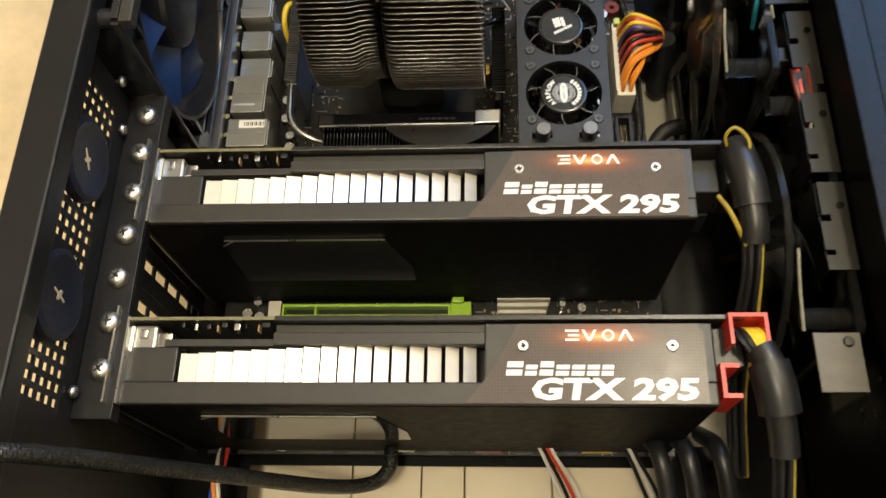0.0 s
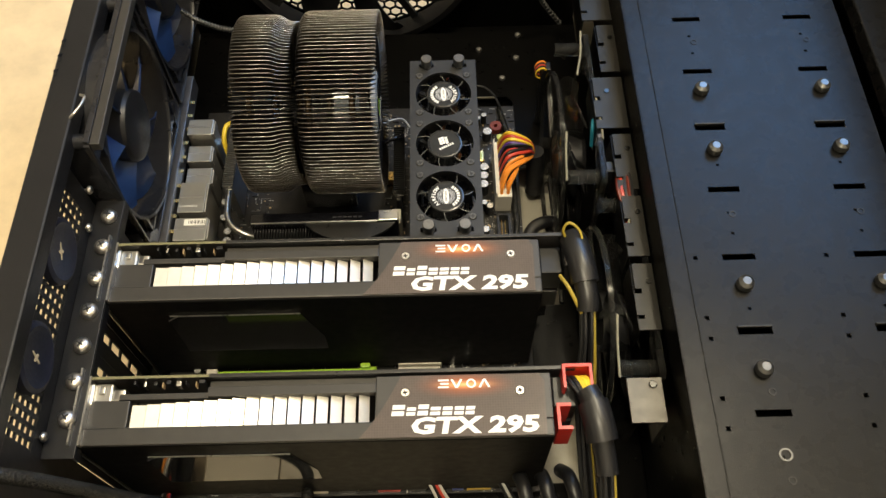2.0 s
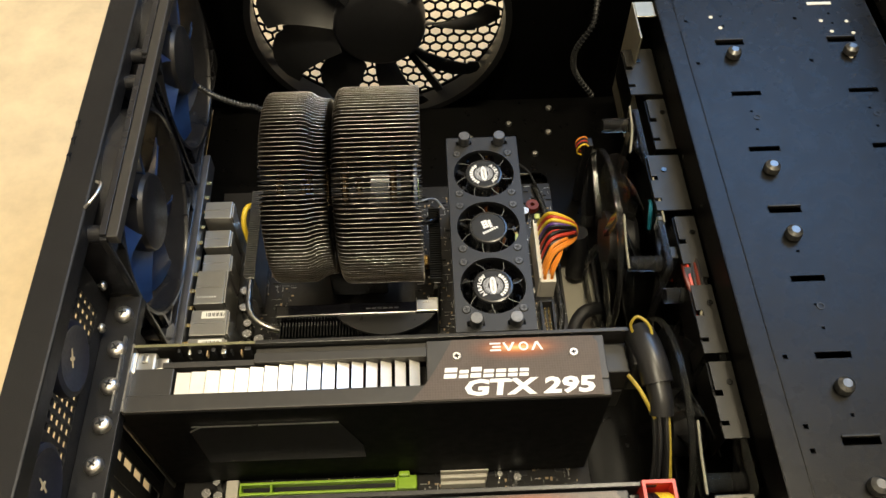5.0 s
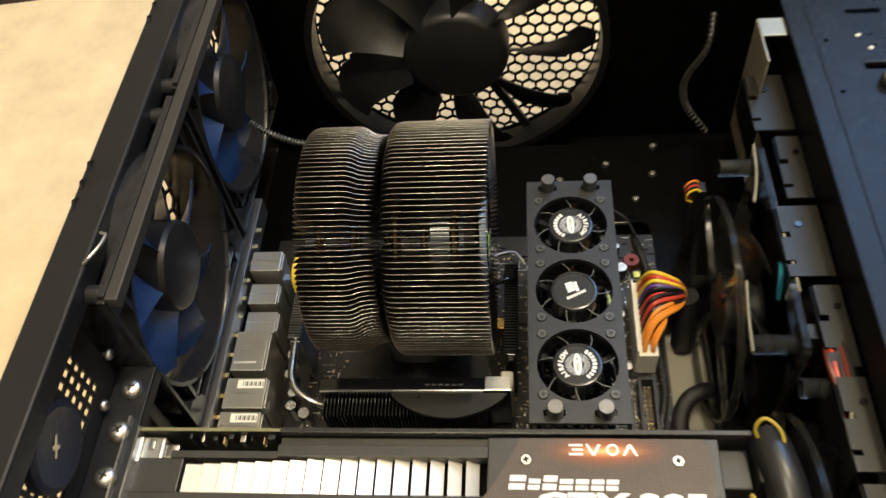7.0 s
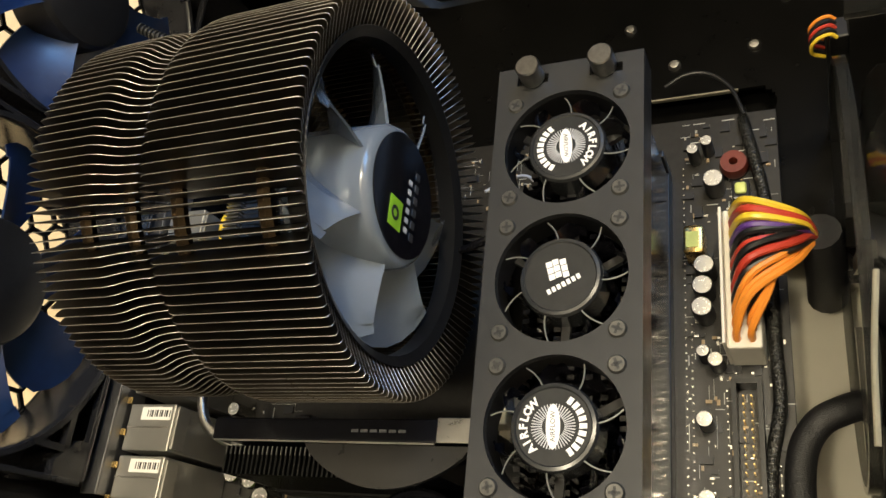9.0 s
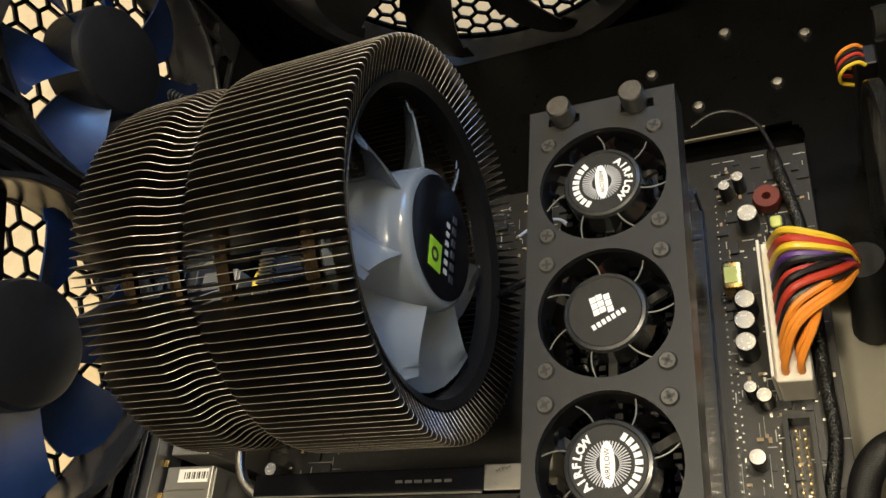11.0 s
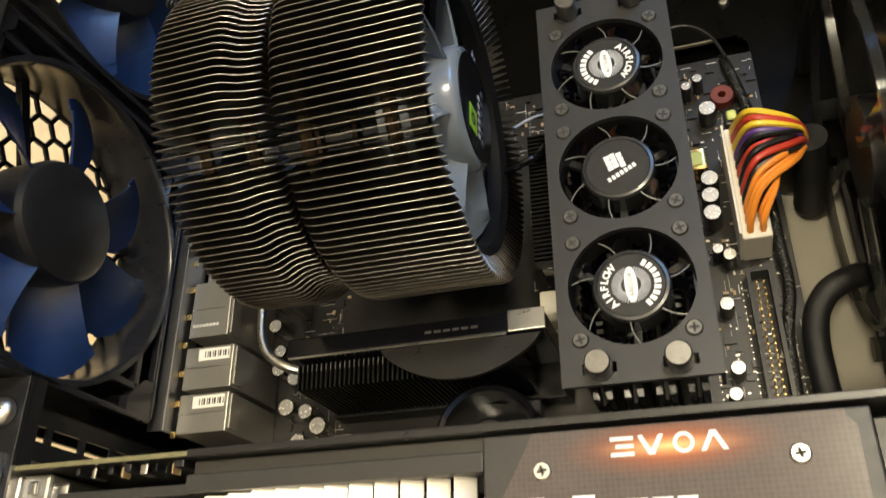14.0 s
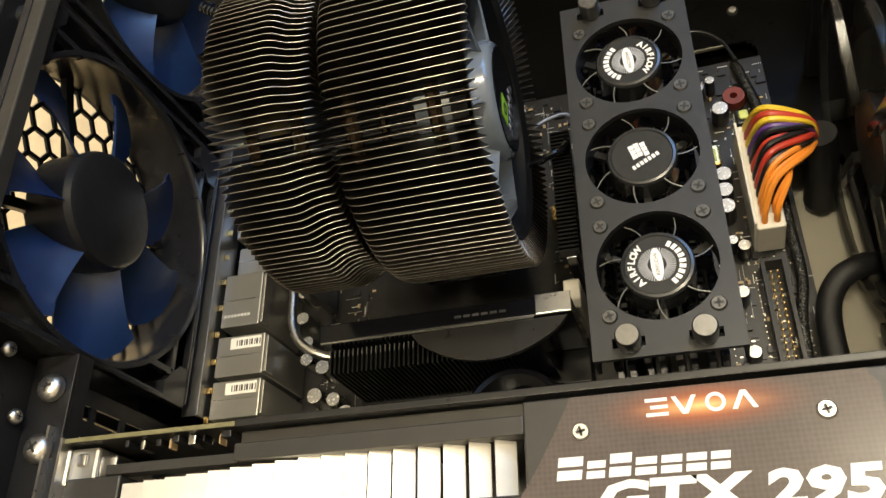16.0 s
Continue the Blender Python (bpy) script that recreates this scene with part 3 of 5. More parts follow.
# desk-like colour stands in for light coming through the slit
M_SLITLIGHT = mat("painted_slit_light", (0.55, 0.46, 0.3), 0.6)
case = pc_case()


PANX = 0.446


def drive_panel():
    """Side of the drive bays: a satin sheet with screws, slots and round holes."""
    th = thing("drive_bay_panel", "satin grey steel side of the drive bays", "drive bay")
    slots = []
    for k in range(11):
        y = 0.2075 - 0.0430 * k
        for x in (0.3420, 0.4120):
            slots.append((x, x + 0.0175, y, y + 0.0036))
    for x0 in (0.0, 0.0695):
        for y in (-0.050, -0.085, -0.0965, -0.128, -0.143, 0.186, 0.148):
            slots.append((0.3265 + x0, 0.3288 + x0, y, y + 0.0023))
        for y in (0.190, 0.181, 0.108, 0.094, 0.010, -0.022, -0.035, -0.080, -0.157):
            slots.append((0.3495 + x0, 0.3512 + x0, y, y + 0.0016))
    bm = holed_plate(B(), 0.3122, PANX, -0.27, 0.243, slots, 0.0012, Matrix.Translation((0, 0, 0.1698)))
    part("sheet", bm, M_PANEL, th, smooth=False)
    # folded side coloured darker than the sheet, as though unlit
    part("folded_edge", box(B(), 0.3112, 0.3121, -0.27, 0.243, 0.150, 0.1710, 0.0003), M_CASEIN, th)
    part("rolled_edge", sweep(B(), [(0.3122, -0.27, 0.1704), (0.3122, 0.0, 0.1704), (0.3122, 0.243, 0.1704)], 0.0007, 8, 2), M_PANEL, th)
    # end lip in a paler steel than the sheet
    part("end_lip", box(B(), 0.3122, PANX, 0.2432, 0.2446, 0.1700, 0.1716, 0.0004), M_TABSTEEL, th, "pale end lip")
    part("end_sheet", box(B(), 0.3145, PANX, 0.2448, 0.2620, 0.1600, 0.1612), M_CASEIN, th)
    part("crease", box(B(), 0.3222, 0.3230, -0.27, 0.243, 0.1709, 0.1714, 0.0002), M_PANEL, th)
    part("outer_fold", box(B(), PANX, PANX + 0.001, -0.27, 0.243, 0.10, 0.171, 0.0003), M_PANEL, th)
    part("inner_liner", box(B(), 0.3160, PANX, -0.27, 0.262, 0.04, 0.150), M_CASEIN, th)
    bm = lathe(B(), [(0, 0.0062), (0.0022, 0.0062), (0.0040, 0.0048), (0.0044, 0.003), (0.0044, 0.001), (0.0030, 0.001), (0.0030, 0)], None, 18)
    me = finish(bm, "thumbscrew", True)
    me.materials.append(M_BLACKSCREW)
    for y in (0.0645, 0.0205, -0.066, -0.113, 0.1545, -0.200):
        for x in (0.3500, 0.4220):
            share("thumbscrew", me, th, pose(x, y, 0.1711), "shiny dark steel screw")
    for x, y in ((0.344, 0.190), (0.348, 0.180), (0.413, 0.184), (0.417, 0.174), (0.429, 0.183), (0.430, 0.172), (0.422, 0.151)):
        part("rivet", lathe(B(), [(0.0013, 0.1711), (0.0013, 0.1714), (0.0006, 0.1718), (0, 0.1718)], Matrix.Translation((x, y, 0)), 10), M_WHITE, th, "tiny pale rivet")
    for x0 in (0.0, 0.0700):
        for k in (1, 4, 7):
            y = 0.2111 - 0.0430 * k
            # real raised lips, coloured paler than the sheet for their lit edge
            part("louvre_lip", box(B(), 0.3420 + x0, 0.3595 + x0, y, y + 0.0011, 0.1710, 0.1724, 0.0003), M_TABSTEEL, th, "raised lip over a slot")
        for y in (0.104, -0.022, -0.124, -0.167):
            part("ring_mark", lathe(B(), [(0.0014, 0.1710), (0.0014, 0.1714), (0.0020, 0.1714), (0.0020, 0.1710), (0.0014, 0.1710)], Matrix.Translation((0.3525 + x0, y, 0)), 16), M_TABSTEEL, th, "small stamped ring")
        part("ring_mark", lathe(B(), [(0.0024, 0.1710), (0.0024, 0.1716), (0.0032, 0.1716), (0.0032, 0.1710), (0.0024, 0.1710)], Matrix.Translation((0.3520 + x0, -0.155, 0)), 20), M_BLACKSCREW, th, "bare metal ring")
    # pale strip painted where one slot shows lit
    part("lit_slot_strip", box(B(), 0.4085, 0.4240, 0.1990, 0.2015, 0.1711, 0.1715), M_WHITE, th, "pale strip standing in for a lit slot")
    return th


drive_panel()


def drive_tab(y0, y1, x0=0.2985, x1=0.3108, z=0.146):
    th = thing("drive_tray_tab", "notched grey steel end of a drive tray", "drive tray", group="drive tray ends")
    bm = B()
    h = y1 - y0
    pts = [(x0, y0), (x1, y0), (x1, y1), (x0 + 0.001, y1), (x0 + 0.001, y0 + h * .62), (x0 + .0045, y0 + h * .62), (x0 + .0045, y0 + h * .54), (x0, y0 + h * .54), (x0, y0 + h * .22), (x0 + .004, y0 + h * .22), (x0 + .004, y0 + h * .16), (x0, y0 + h * .16)]
    prism(bm, pts, 0.001, Matrix.Translation((0, 0, z)))
    part("plate", bm, M_TABSTEEL, th, smooth=False)
    part("flange", box(B(), x0, x0 + 0.001, y0, y1, z - 0.022, z - 0.0005), M_CASEIN, th)
    part("screw", cyl(B(), (x0 + 0.009, y0 + h * .72, z + 0.001), (0, 0, 1), 0.0016, 0.0008, 12), M_DARKSCREW, th)
    return th


for k in range(6):
    drive_tab(-0.079 + 0.0455 * k, -0.0385 + 0.0455 * k, 0.2910 if k in (3, 5) else 0.2985)
tab = thing("steel_bracket", "small dull zinc bracket with one screw", "bracket")
part("plate", box(B(), 0.288, 0.3065, -0.130, -0.1055, 0.1445, 0.1457, 0.0003), M_BRACKET, tab)
part("foot", box(B(), 0.3052, 0.3065, -0.130, -0.1055, 0.110, 0.1443), M_BRACKET, tab)
part("screw", cyl(B(), (0.3015, -0.1095, 0.1457), (0, 0, 1), 0.0022, 0.001, 14, 0.0004), M_DARKSCREW, tab)


# ---- fans ----
def case_fan(name, label, half, r, hub, depth, nblades, m, blade_mat, hub_label="", group="", wide=0.62, lean=0.35, spin=0.0, drum=True):
    """A case fan about local z; the side towards +z shows the rotor."""
    th = thing(name, label, "fan", m, group)
    bm = B()
    if drum:
        square_ring(bm, half, r, 0, 0.0035, 0.003, 48)
        lathe(bm, [(r, 0.003), (r + 0.0018, 0.003), (r + 0.0018, depth - 0.003), (r, depth - 0.003), (r, 0.003)], None, 48)
    else:
        lathe(bm, [(r, 0), (r + 0.002, 0), (r + 0.002, 0.003), (r, 0.003), (r, 0)], None, 48)
    for a in range(4):
        rot = Matrix.Rotation(a * math.pi / 2, 4, "Z")
        box(bm, -half + 0.002, half - 0.002, half - 0.0022, half, depth - 0.0035, depth, 0.0004, rot)
        c = 0.016
        prism(bm, [(half - c, half - 0.002), (half - 0.002, half - 0.002), (half - 0.002, half - c), (half - 0.0075, half - c), (half - c, half - 0.0075)], 0.0035, rot @ Matrix.Translation((0, 0, depth - 0.0036)))
        ang = math.asin((half - 0.010) / (r + 0.002)) - 0.02
        for p in ((r * math.cos(ang), r * math.sin(ang)), (r * math.sin(ang), r * math.cos(ang))):
            d = math.hypot(half - 0.012 - p[0], half - 0.012 - p[1])
            mm = rot @ Matrix.Translation((p[0], p[1], 0)) @ Matrix.Rotation(math.atan2(half - 0.012 - p[1], half - 0.012 - p[0]), 4, "Z")
            box(bm, 0.001, d, -0.0012, 0.0012, depth - 0.0034, depth - 0.0002, 0, mm)
    lathe(bm, [(r, depth - 0.003), (r + 0.0026, depth - 0.003), (r + 0.0026, depth), (r + 0.0006, depth), (r, depth - 0.001), (r, depth - 0.003)], None, 64)
    for a in range(4):
        rot = Matrix.Rotation(math.pi / 4 + a * math.pi / 2, 4, "Z")
        lathe(bm, [(0.0045, 0.003), (0.0045, depth - 0.003)], rot @ Matrix.Translation((half * 1.414 - 0.0115, 0, 0)), 12)
    part("frame", bm, M_FANFRAME, th)
    for a in range(4):
        bm = box(B(), hub * 0.8, r + 0.001, -0.002, 0.002, 0.001, 0.004, 0, Matrix.Rotation(0.3 + a * math.pi / 2, 4, "Z"))
        part("strut", bm, M_PLASTIC, th)
    h = part("hub", lathe(B(), [(0, depth - 0.0015), (hub - 0.003, depth - 0.0015), (hub - 0.001, depth - 0.0025), (hub, depth - 0.005), (hub, 0.004), (0, 0.004)], None, 40), M_HUB, th, hub_label)
    bm = blade(B(), hub - 0.001, r - 0.0015, 0, wide, wide * 0.92, lean, 0.006, depth - 0.004, 0.0014, twist=0.3)
    me = finish(bm, "blade", True)
    me.materials.append(blade_mat)
    for k in range(nblades):
        share("blade", me, th, Matrix.Rotation(spin + 2 * math.pi * k / nblades, 4, "Z"))
    return th


TO_X = Matrix(((0, 0, 1, 0), (1, 0, 0, 0), (0, 1, 0, 0), (0, 0, 0, 1)))      # local z -> +x, local x -> +y
TO_MY = Matrix(((1, 0, 0, 0), (0, 0, -1, 0), (0, 1, 0, 0), (0, 0, 0, 1)))    # local z -> -y
for yc, spin in ((FAN1Y, 0.395), (FAN2Y, 0.90)):
    case_fan("rear_fan", "black rear fan with dark translucent blue blades", 0.060, 0.057, 0.0230, 0.025, 7, Matrix.Translation((FANWALL + 0.0018, yc, FANCZ)) @ TO_X, M_FANBLADE,
             group="rear fans", spin=spin, wide=0.62, lean=0.12)


def top_fan():
    th = thing("top_fan", "large black round fan under the top grille", "fan", Matrix.Translation((FANX, TOPY + 0.006, FANZ)) @ TO_MY)
    part("frame", lathe(B(), [(0.094, 0), (0.099, 0), (0.099, 0.004), (0.096, 0.006), (0.096, 0.014), (0.099, 0.016), (0.099, 0.018), (0.0940, 0.018), (0.0930, 0.010), (0.094, 0)], None, 72), M_PLASTIC, th)
    part("hub", lathe(B(), [(0, 0.024), (0.030, 0.024), (0.0330, 0.022), (0.0345, 0.018), (0.0345, 0.003), (0, 0.003)], None, 48), M_HUB, th)
    for a in range(4):
        part("strut", box(B(), 0.03, 0.0935, -0.003, 0.003, 0.0005, 0.004, 0, Matrix.Rotation(0.5 + a * math.pi / 2, 4, "Z")), M_PLASTIC, th)
    me = finish(blade(B(), 0.034, 0.0905, 0, 0.50, 0.44, 0.16, 0.003, 0.026, 0.0016, twist=0.25), "blade", True)
    me.materials.append(M_PLASTIC)
    for k in range(9):
        share("blade", me, th, Matrix.Rotation(-0.32 + 2 * math.pi * k / 9, 4, "Z"))


top_fan()


# ---- motherboard ----
board = thing("motherboard", "dark brown motherboard full of small parts", "motherboard", Matrix.Translation((0, 0, MOBO)))
part("circuit_board", box(B(), 0.009, 0.2525, -0.1365, 0.168, -0.0016, 0.0, 0.0002), M_PCB, board)


def round_plate(bm, pts, h, out, m):
    """A thin plate whose rim is rounded: two faces and a proud middle line."""
    n = len(pts)
    c = Vector((sum(p[0] for p in pts) / n, sum(p[1] for p in pts) / n))
    area = sum(pts[k][0] * pts[(k + 1) % n][1] - pts[(k + 1) % n][0] * pts[k][1] for k in range(n))
    mid = []
    for k in range(n):
        a, b, d = (Vector(pts[(k + q) % n]) for q in (-1, 0, 1))
        e1, e2 = (b - a).normalized(), (d - b).normalized()
        nn = Vector((e1.y + e2.y, -e1.x - e2.x)) * (1 if area > 0 else -1)
        mid.append(b + nn.normalized() * out)
    rows = [[bm.verts.new(m @ Vector((p[0], p[1], z))) for p in q] for q, z in ((pts, -h / 2), (mid, 0), (pts, h / 2))]
    bm.faces.new(rows[0][::-1])
    bm.faces.new(rows[2])
    for a, b in zip(rows, rows[1:]):
        for k in range(n):
            l = (k + 1) % n
            bm.faces.new((a[k], a[l], b[l], b[k]))


def heat_cooler():
    """Tower cooler: two rings of radial fins about an axis along x, with a fan between them."""
    YC, ZC = 0.0905, 0.1365
    th = thing("cpu_cooler", "round black-nickel finned processor cooler with a grey fan", "cooler", Matrix.Translation((0, YC, ZC)) @ TO_X)
    # outline of one fin in (radius, x): rear ring and front ring, with a wavy waist between them
    n = 132
    R = 0.0582
    outer = [(0.0538, 0.0700), (0.0557, 0.0706), (0.0563, 0.0725), (0.0564, 0.0800), (0.0564, 0.0925), (0.0556, 0.0950), (0.0531, 0.0985), (0.0521, 0.1020), (0.0519, 0.1056)]
    rear = outer + [(0.0400, 0.1056), (0.0400, 0.0700)]
    front_o = [(0.0530, 0.1092), (0.0556, 0.1100), (0.0571, 0.1112), (0.0579, 0.1128), (R, 0.1150), (R, 0.1560), (0.0579, 0.1570), (0.0568, 0.1572), (0.0535, 0.1552)]
    front = front_o + [(0.0478, 0.1520), (0.0464, 0.1508), (0.0462, 0.1092)]
    for name, prof in (("rear_fin", rear), ("front_fin", front)):
        bm = B()
        mm = Matrix(((1, 0, 0, 0), (0, 0, 1, 0), (0, 1, 0, 0), (0, 0, 0, 1)))
        round_plate(bm, prof, 0.00020, 0.00010, mm)
        me = finish(bm, name, False)
        me.shade_smooth()
        for f in me.polygons:
            f.use_smooth = len(f.vertices) == 4
            # bare cut rims: outer ones coloured bright for glint, inner ones dark for shade
            f.material_index = 1 if len(f.vertices) == 4 and f.center.x > 0.0490 else 0
        me.materials.append(M_FIN)
        me.materials.append(M_FINEDGE)
        for k in range(n):
            a = 2 * math.pi * (k + 0.5) / n
            share(name, me, th, Matrix.Rotation(a, 4, "Z"))
    # heat pipes
    for zz, rr in ((0.080, 0.0440), (0.096, 0.0440), (0.116, 0.0490), (0.142, 0.0490)):
        pts = [(rr * math.cos(-1.2 + 5.55 * k / 40), rr * math.sin(-1.2 + 5.55 * k / 40), zz) for k in range(41)]
        part("heat_pipe", sweep(B(), pts, 0.0022, 8, 2), M_PIPE, th, "dark copper heat pipe")
    base = part("base", box(B(), -0.019, 0.019, -0.096, -0.060, 0.094, 0.132, 0.002), M_GLOSSBLACK, th)
    part("neck", box(B(), -0.013, 0.013, -0.0605, -0.046, 0.098, 0.128, 0.002), M_GLOSSBLACK, th)
    # fan
    z0 = 0.1400
    part("fan_shroud", lathe(B(), [(0.0455, 0.1460), (0.0460, 0.1460), (0.0461, 0.1511), (0.0486, 0.1528), (0.0484, 0.1532), (0.0455, 0.1514), (0.0455, 0.1460)], None, 72), M_PLASTIC, th, "thin black ring inside the fins")
    hub = part("hub", lathe(B(), [(0, z0 + 0.0146), (0.0188, z0 + 0.0146), (0.0200, z0 + 0.0138), (0.0210, z0 + 0.0120), (0.0214, z0 + 0.002), (0.0218, z0 - 0.012), (0, z0 - 0.012)], None, 48), M_FANWHITE, th, "satin grey hub")
    lab = part("hub_label", lathe(B(), [(0, z0 + 0.0151), (0.0184, z0 + 0.0151), (0.0184, z0 + 0.0147), (0, z0 + 0.0147)], None, 40), M_GLOSSBLACK, hub, "round black label with green and white marks")
    me = finish(blade(B(), 0.0212, 0.0450, 0, 0.66, 0.58, 0.14, z0 - 0.0040, z0 + 0.0120, 0.0010, twist=0.25), "blade", True)
    me.materials.append(M_FANWHITE)
    for k in range(7):
        share("blade", me, th, Matrix.Rotation(-0.22 + 2 * math.pi * k / 7, 4, "Z"), "pale translucent blade")
    for a in range(3):
        part("strut", box(B(), 0.015, 0.046, -0.0014, 0.0014, z0 - 0.0165, z0 - 0.0135, 0, Matrix.Rotation(0.6 + a * 2.094, 4, "Z")), M_PLASTIC, th)
    return th, lab


cooler, cooler_label = heat_cooler()


# ---- memory with its fan module ----
def memory_stick(x):
    th = thing("memory_module", "black finned memory module standing in its slot", "memory module", Matrix.Translation((x, 0.071, MOBO)), "memory modules")
    part("slot", box(B(), -0.0032, 0.0032, -0.070, 0.070, 0.0, 0.008, 0.0004), M_PLASTIC, th)
    part("circuit_board", box(B(), -0.0006, 0.0006, -0.0665, 0.0665, 0.006, 0.042), M_PCB, th)
    bm = B()
    box(bm, -0.0034, -0.0008, -0.066, 0.066, 0.012, 0.046, 0.0003)
    box(bm, 0.0008, 0.0034, -0.066, 0.066, 0.012, 0.046, 0.0003)
    for k in range(44):
        y = -0.0645 + 0.003 * k
        box(bm, -0.0034, -0.0012, y, y + 0.0016, 0.0462, 0.056)
        box(bm, 0.0012, 0.0034, y, y + 0.0016, 0.0462, 0.056)
    part("heat_spreader", bm, M_GLOSSBLACK, th, smooth=False)
    for y in (-0.0735, 0.0705):
        part("latch", box(B(), -0.003, 0.003, y, y + 0.003, 0.0, 0.019, 0.0005), M_PLASTIC, th)
    return th


first_stick = memory_stick(0.1805)
for k in range(1, 4):
    copy_thing(first_stick, Matrix.Translation((0.1805 + 0.0102 * k, 0.071, MOBO)))


def small_screw_mesh():
    bm = lathe(B(), [(0, 0.0003), (0.0006, 0.0003), (0.0008, 0.0007), (0.0021, 0.0007), (0.0026, 0.0)], None, 16)
    n = len(bm.faces)
    for a in (0.4, 0.4 + math.pi / 2):
        box(bm, -0.0015, 0.0015, -0.00035, 0.00035, 0.00058, 0.00074, 0, Matrix.Rotation(a, 4, "Z"))
    bm.faces.ensure_lookup_table()
    for f in list(bm.faces)[n:]:
        f.material_index = 1
    me = finish(bm, "screw", True)
    me.materials.append(M_BLACKSCREW)
    me.materials.append(M_INK)
    return me


def fan_module():
    th = thing("memory_fan_module", "black three-fan cooling bar over the memory", "fan module", Matrix.Translation((0.1965, 0.0705, 0.1175)))
    yf = [0.0415, 0.0, -0.0415]
    W, L = 0.0228, 0.0715
    bm = B()
    for y in yf:
        square_ring(bm, W, 0.0190, -0.0012, 0.0008, 0, 48, (0, y), halfy=0.02075)
    for s in (-1, 1):
        m2 = Matrix.Translation((0, 0, -0.0012))
        y0, y1 = sorted((s * 0.06225, s * L))
        holed_plate(bm, -W, W, y0, y1, [(-0.0165, -0.0065, s * 0.0665 - 0.0016, s * 0.0665 + 0.0016), (0.0065, 0.0165, s * 0.0665 - 0.0016, s * 0.0665 + 0.0016)], 0.002, m2)
    for x in (-W, W - 0.0012):
        part("side_flange", box(B(), x, x + 0.0012, -L, L, -0.011, -0.0013), M_MODULE, th)
    bmesh.ops.remove_doubles(bm, verts=bm.verts, dist=0.00002)
    part("bracket", bm, M_MODULE, th, "satin black sheet-metal bracket", smooth=False)
    sm = small_screw_mesh()
    for y in yf:
        for sx in (-1, 1):
            for sy in (-1, 1):
                share("screw", sm, th, Matrix.Translation((sx * 0.0163, y + sy * 0.0160, 0.0009)) @ Matrix.Rotation(random.random() * 3, 4, "Z"))
    for sx in (-1, 1):
        for sy in (-1, 1):
            kn = part("thumbscrew", lathe(B(), [(0.0018, -0.010), (0.0018, 0.0012), (0.0036, 0.0012), (0.0038, 0.0018), (0.0038, 0.0078), (0.0034, 0.0083), (0, 0.0083)], Matrix.Translation((sx * 0.0112, sy * 0.0668, 0)), 24), M_KNOB, th, "turned steel thumbscrew")
    for y, rot, mark in ((yf[0], -1.50, 0), (yf[1], 0.48, 1), (yf[2], 1.60, 0)):
        bm = B()
        lathe(bm, [(0.0190, -0.0015), (0.0198, -0.0015), (0.0198, -0.0105), (0.0190, -0.0105), (0.0190, -0.0015)], Matrix.Translation((0, y, 0)), 40)
        for a in range(3):
            box(bm, 0.008, 0.0193, -0.0012, 0.0012, -0.0105, -0.0085, 0, Matrix.Translation((0, y, 0)) @ Matrix.Rotation(0.5 + 2.094 * a, 4, "Z"))
        fr = part("fan_ring", bm, M_PLASTIC, th)
        hub = part("fan_hub", lathe(B(), [(0, 0.0002), (0.0100, 0.0002), (0.0104, 0.0006), (0.0113, 0.0004), (0.0118, -0.0006), (0.0118, -0.0095), (0, -0.0095)], Matrix.Translation((0, y, 0)), 40), M_MODHUB, th, "black hub with a printed disc")
        me = finish(blade(B(), 0.0114, 0.0184, 0, 0.10, 0.06, -0.40, -0.0095, -0.0006, 0.0007, nr=5, nc=4, twist=0.1), "fan_blade", True)
        me.materials.append(M_GLOSSBLACK)
        for k in range(7):
            share("fan_blade", me, th, Matrix.Translation((0, y, 0)) @ Matrix.Rotation(0.3 + rot + 2 * math.pi * k / 7, 4, "Z"))
        # pale arcs paint the lit edges; the blades themselves stay black
        arc = [(r * math.cos(a), r * math.sin(a), -0.0006 - 0.0012 * u) for u, r, a in ((i / 6, 0.0117 + 0.0066 * i / 6, 0.17 * (i / 6) ** 1.4) for i in range(7))]
        me = finish(sweep(B(), arc, 0.00022, 6, 1), "blade_glint", True)
        me.materials.append(M_BLADEGLINT)
        for k in range(7):
            share("blade_glint", me, th, Matrix.Translation((0, y, 0)) @ Matrix.Rotation(0.3 + rot + 2 * math.pi * k / 7, 4, "Z"), "thin pale line painted as a lit blade edge")
        m0 = Matrix.Translation((0, y, 0.0003))
        if mark == 0:
            mr = m0 @ Matrix.Rotation(rot, 4, "Z")
            bm = B()
            for k in range(44):
                box(bm, 0.0030, 0.0059, -0.00014, 0.00014, 0, 0.00008, 0, mr @ Matrix.Rotation(2 * math.pi * k / 44, 4, "Z"))
            part("ray_print", bm, M_GREYPRINT, hub, "ring of fine pale rays", smooth=False)
            bm = B()
            prism(bm, [(0.0058 * math.cos(2 * math.pi * k / 28), 0.0019 * math.sin(2 * math.pi * k / 28)) for k in range(28)], 0.0001, mr @ Matrix.Translation((0, 0, 0.0001)))
            part("oval_print", bm, M_PRINT, hub, "white oval", smooth=False)
            lettering("word_print", "AIRFLOW", 0.0019, mr @ Matrix.Translation((0, 0, 0.00026)), M_INK, hub, 0.00004, width=0.0080)
            for word, sgn in (("AIRFLOW", 1), ("." * 9, -1)):
                nl = len(word)
                for i, ch in enumerate(word):
                    da = (0.27 if sgn > 0 else 0.24)
                    # both words run clockwise round the disc
                    a = (math.pi / 2 if sgn > 0 else -math.pi / 2) - (i - (nl - 1) / 2) * da
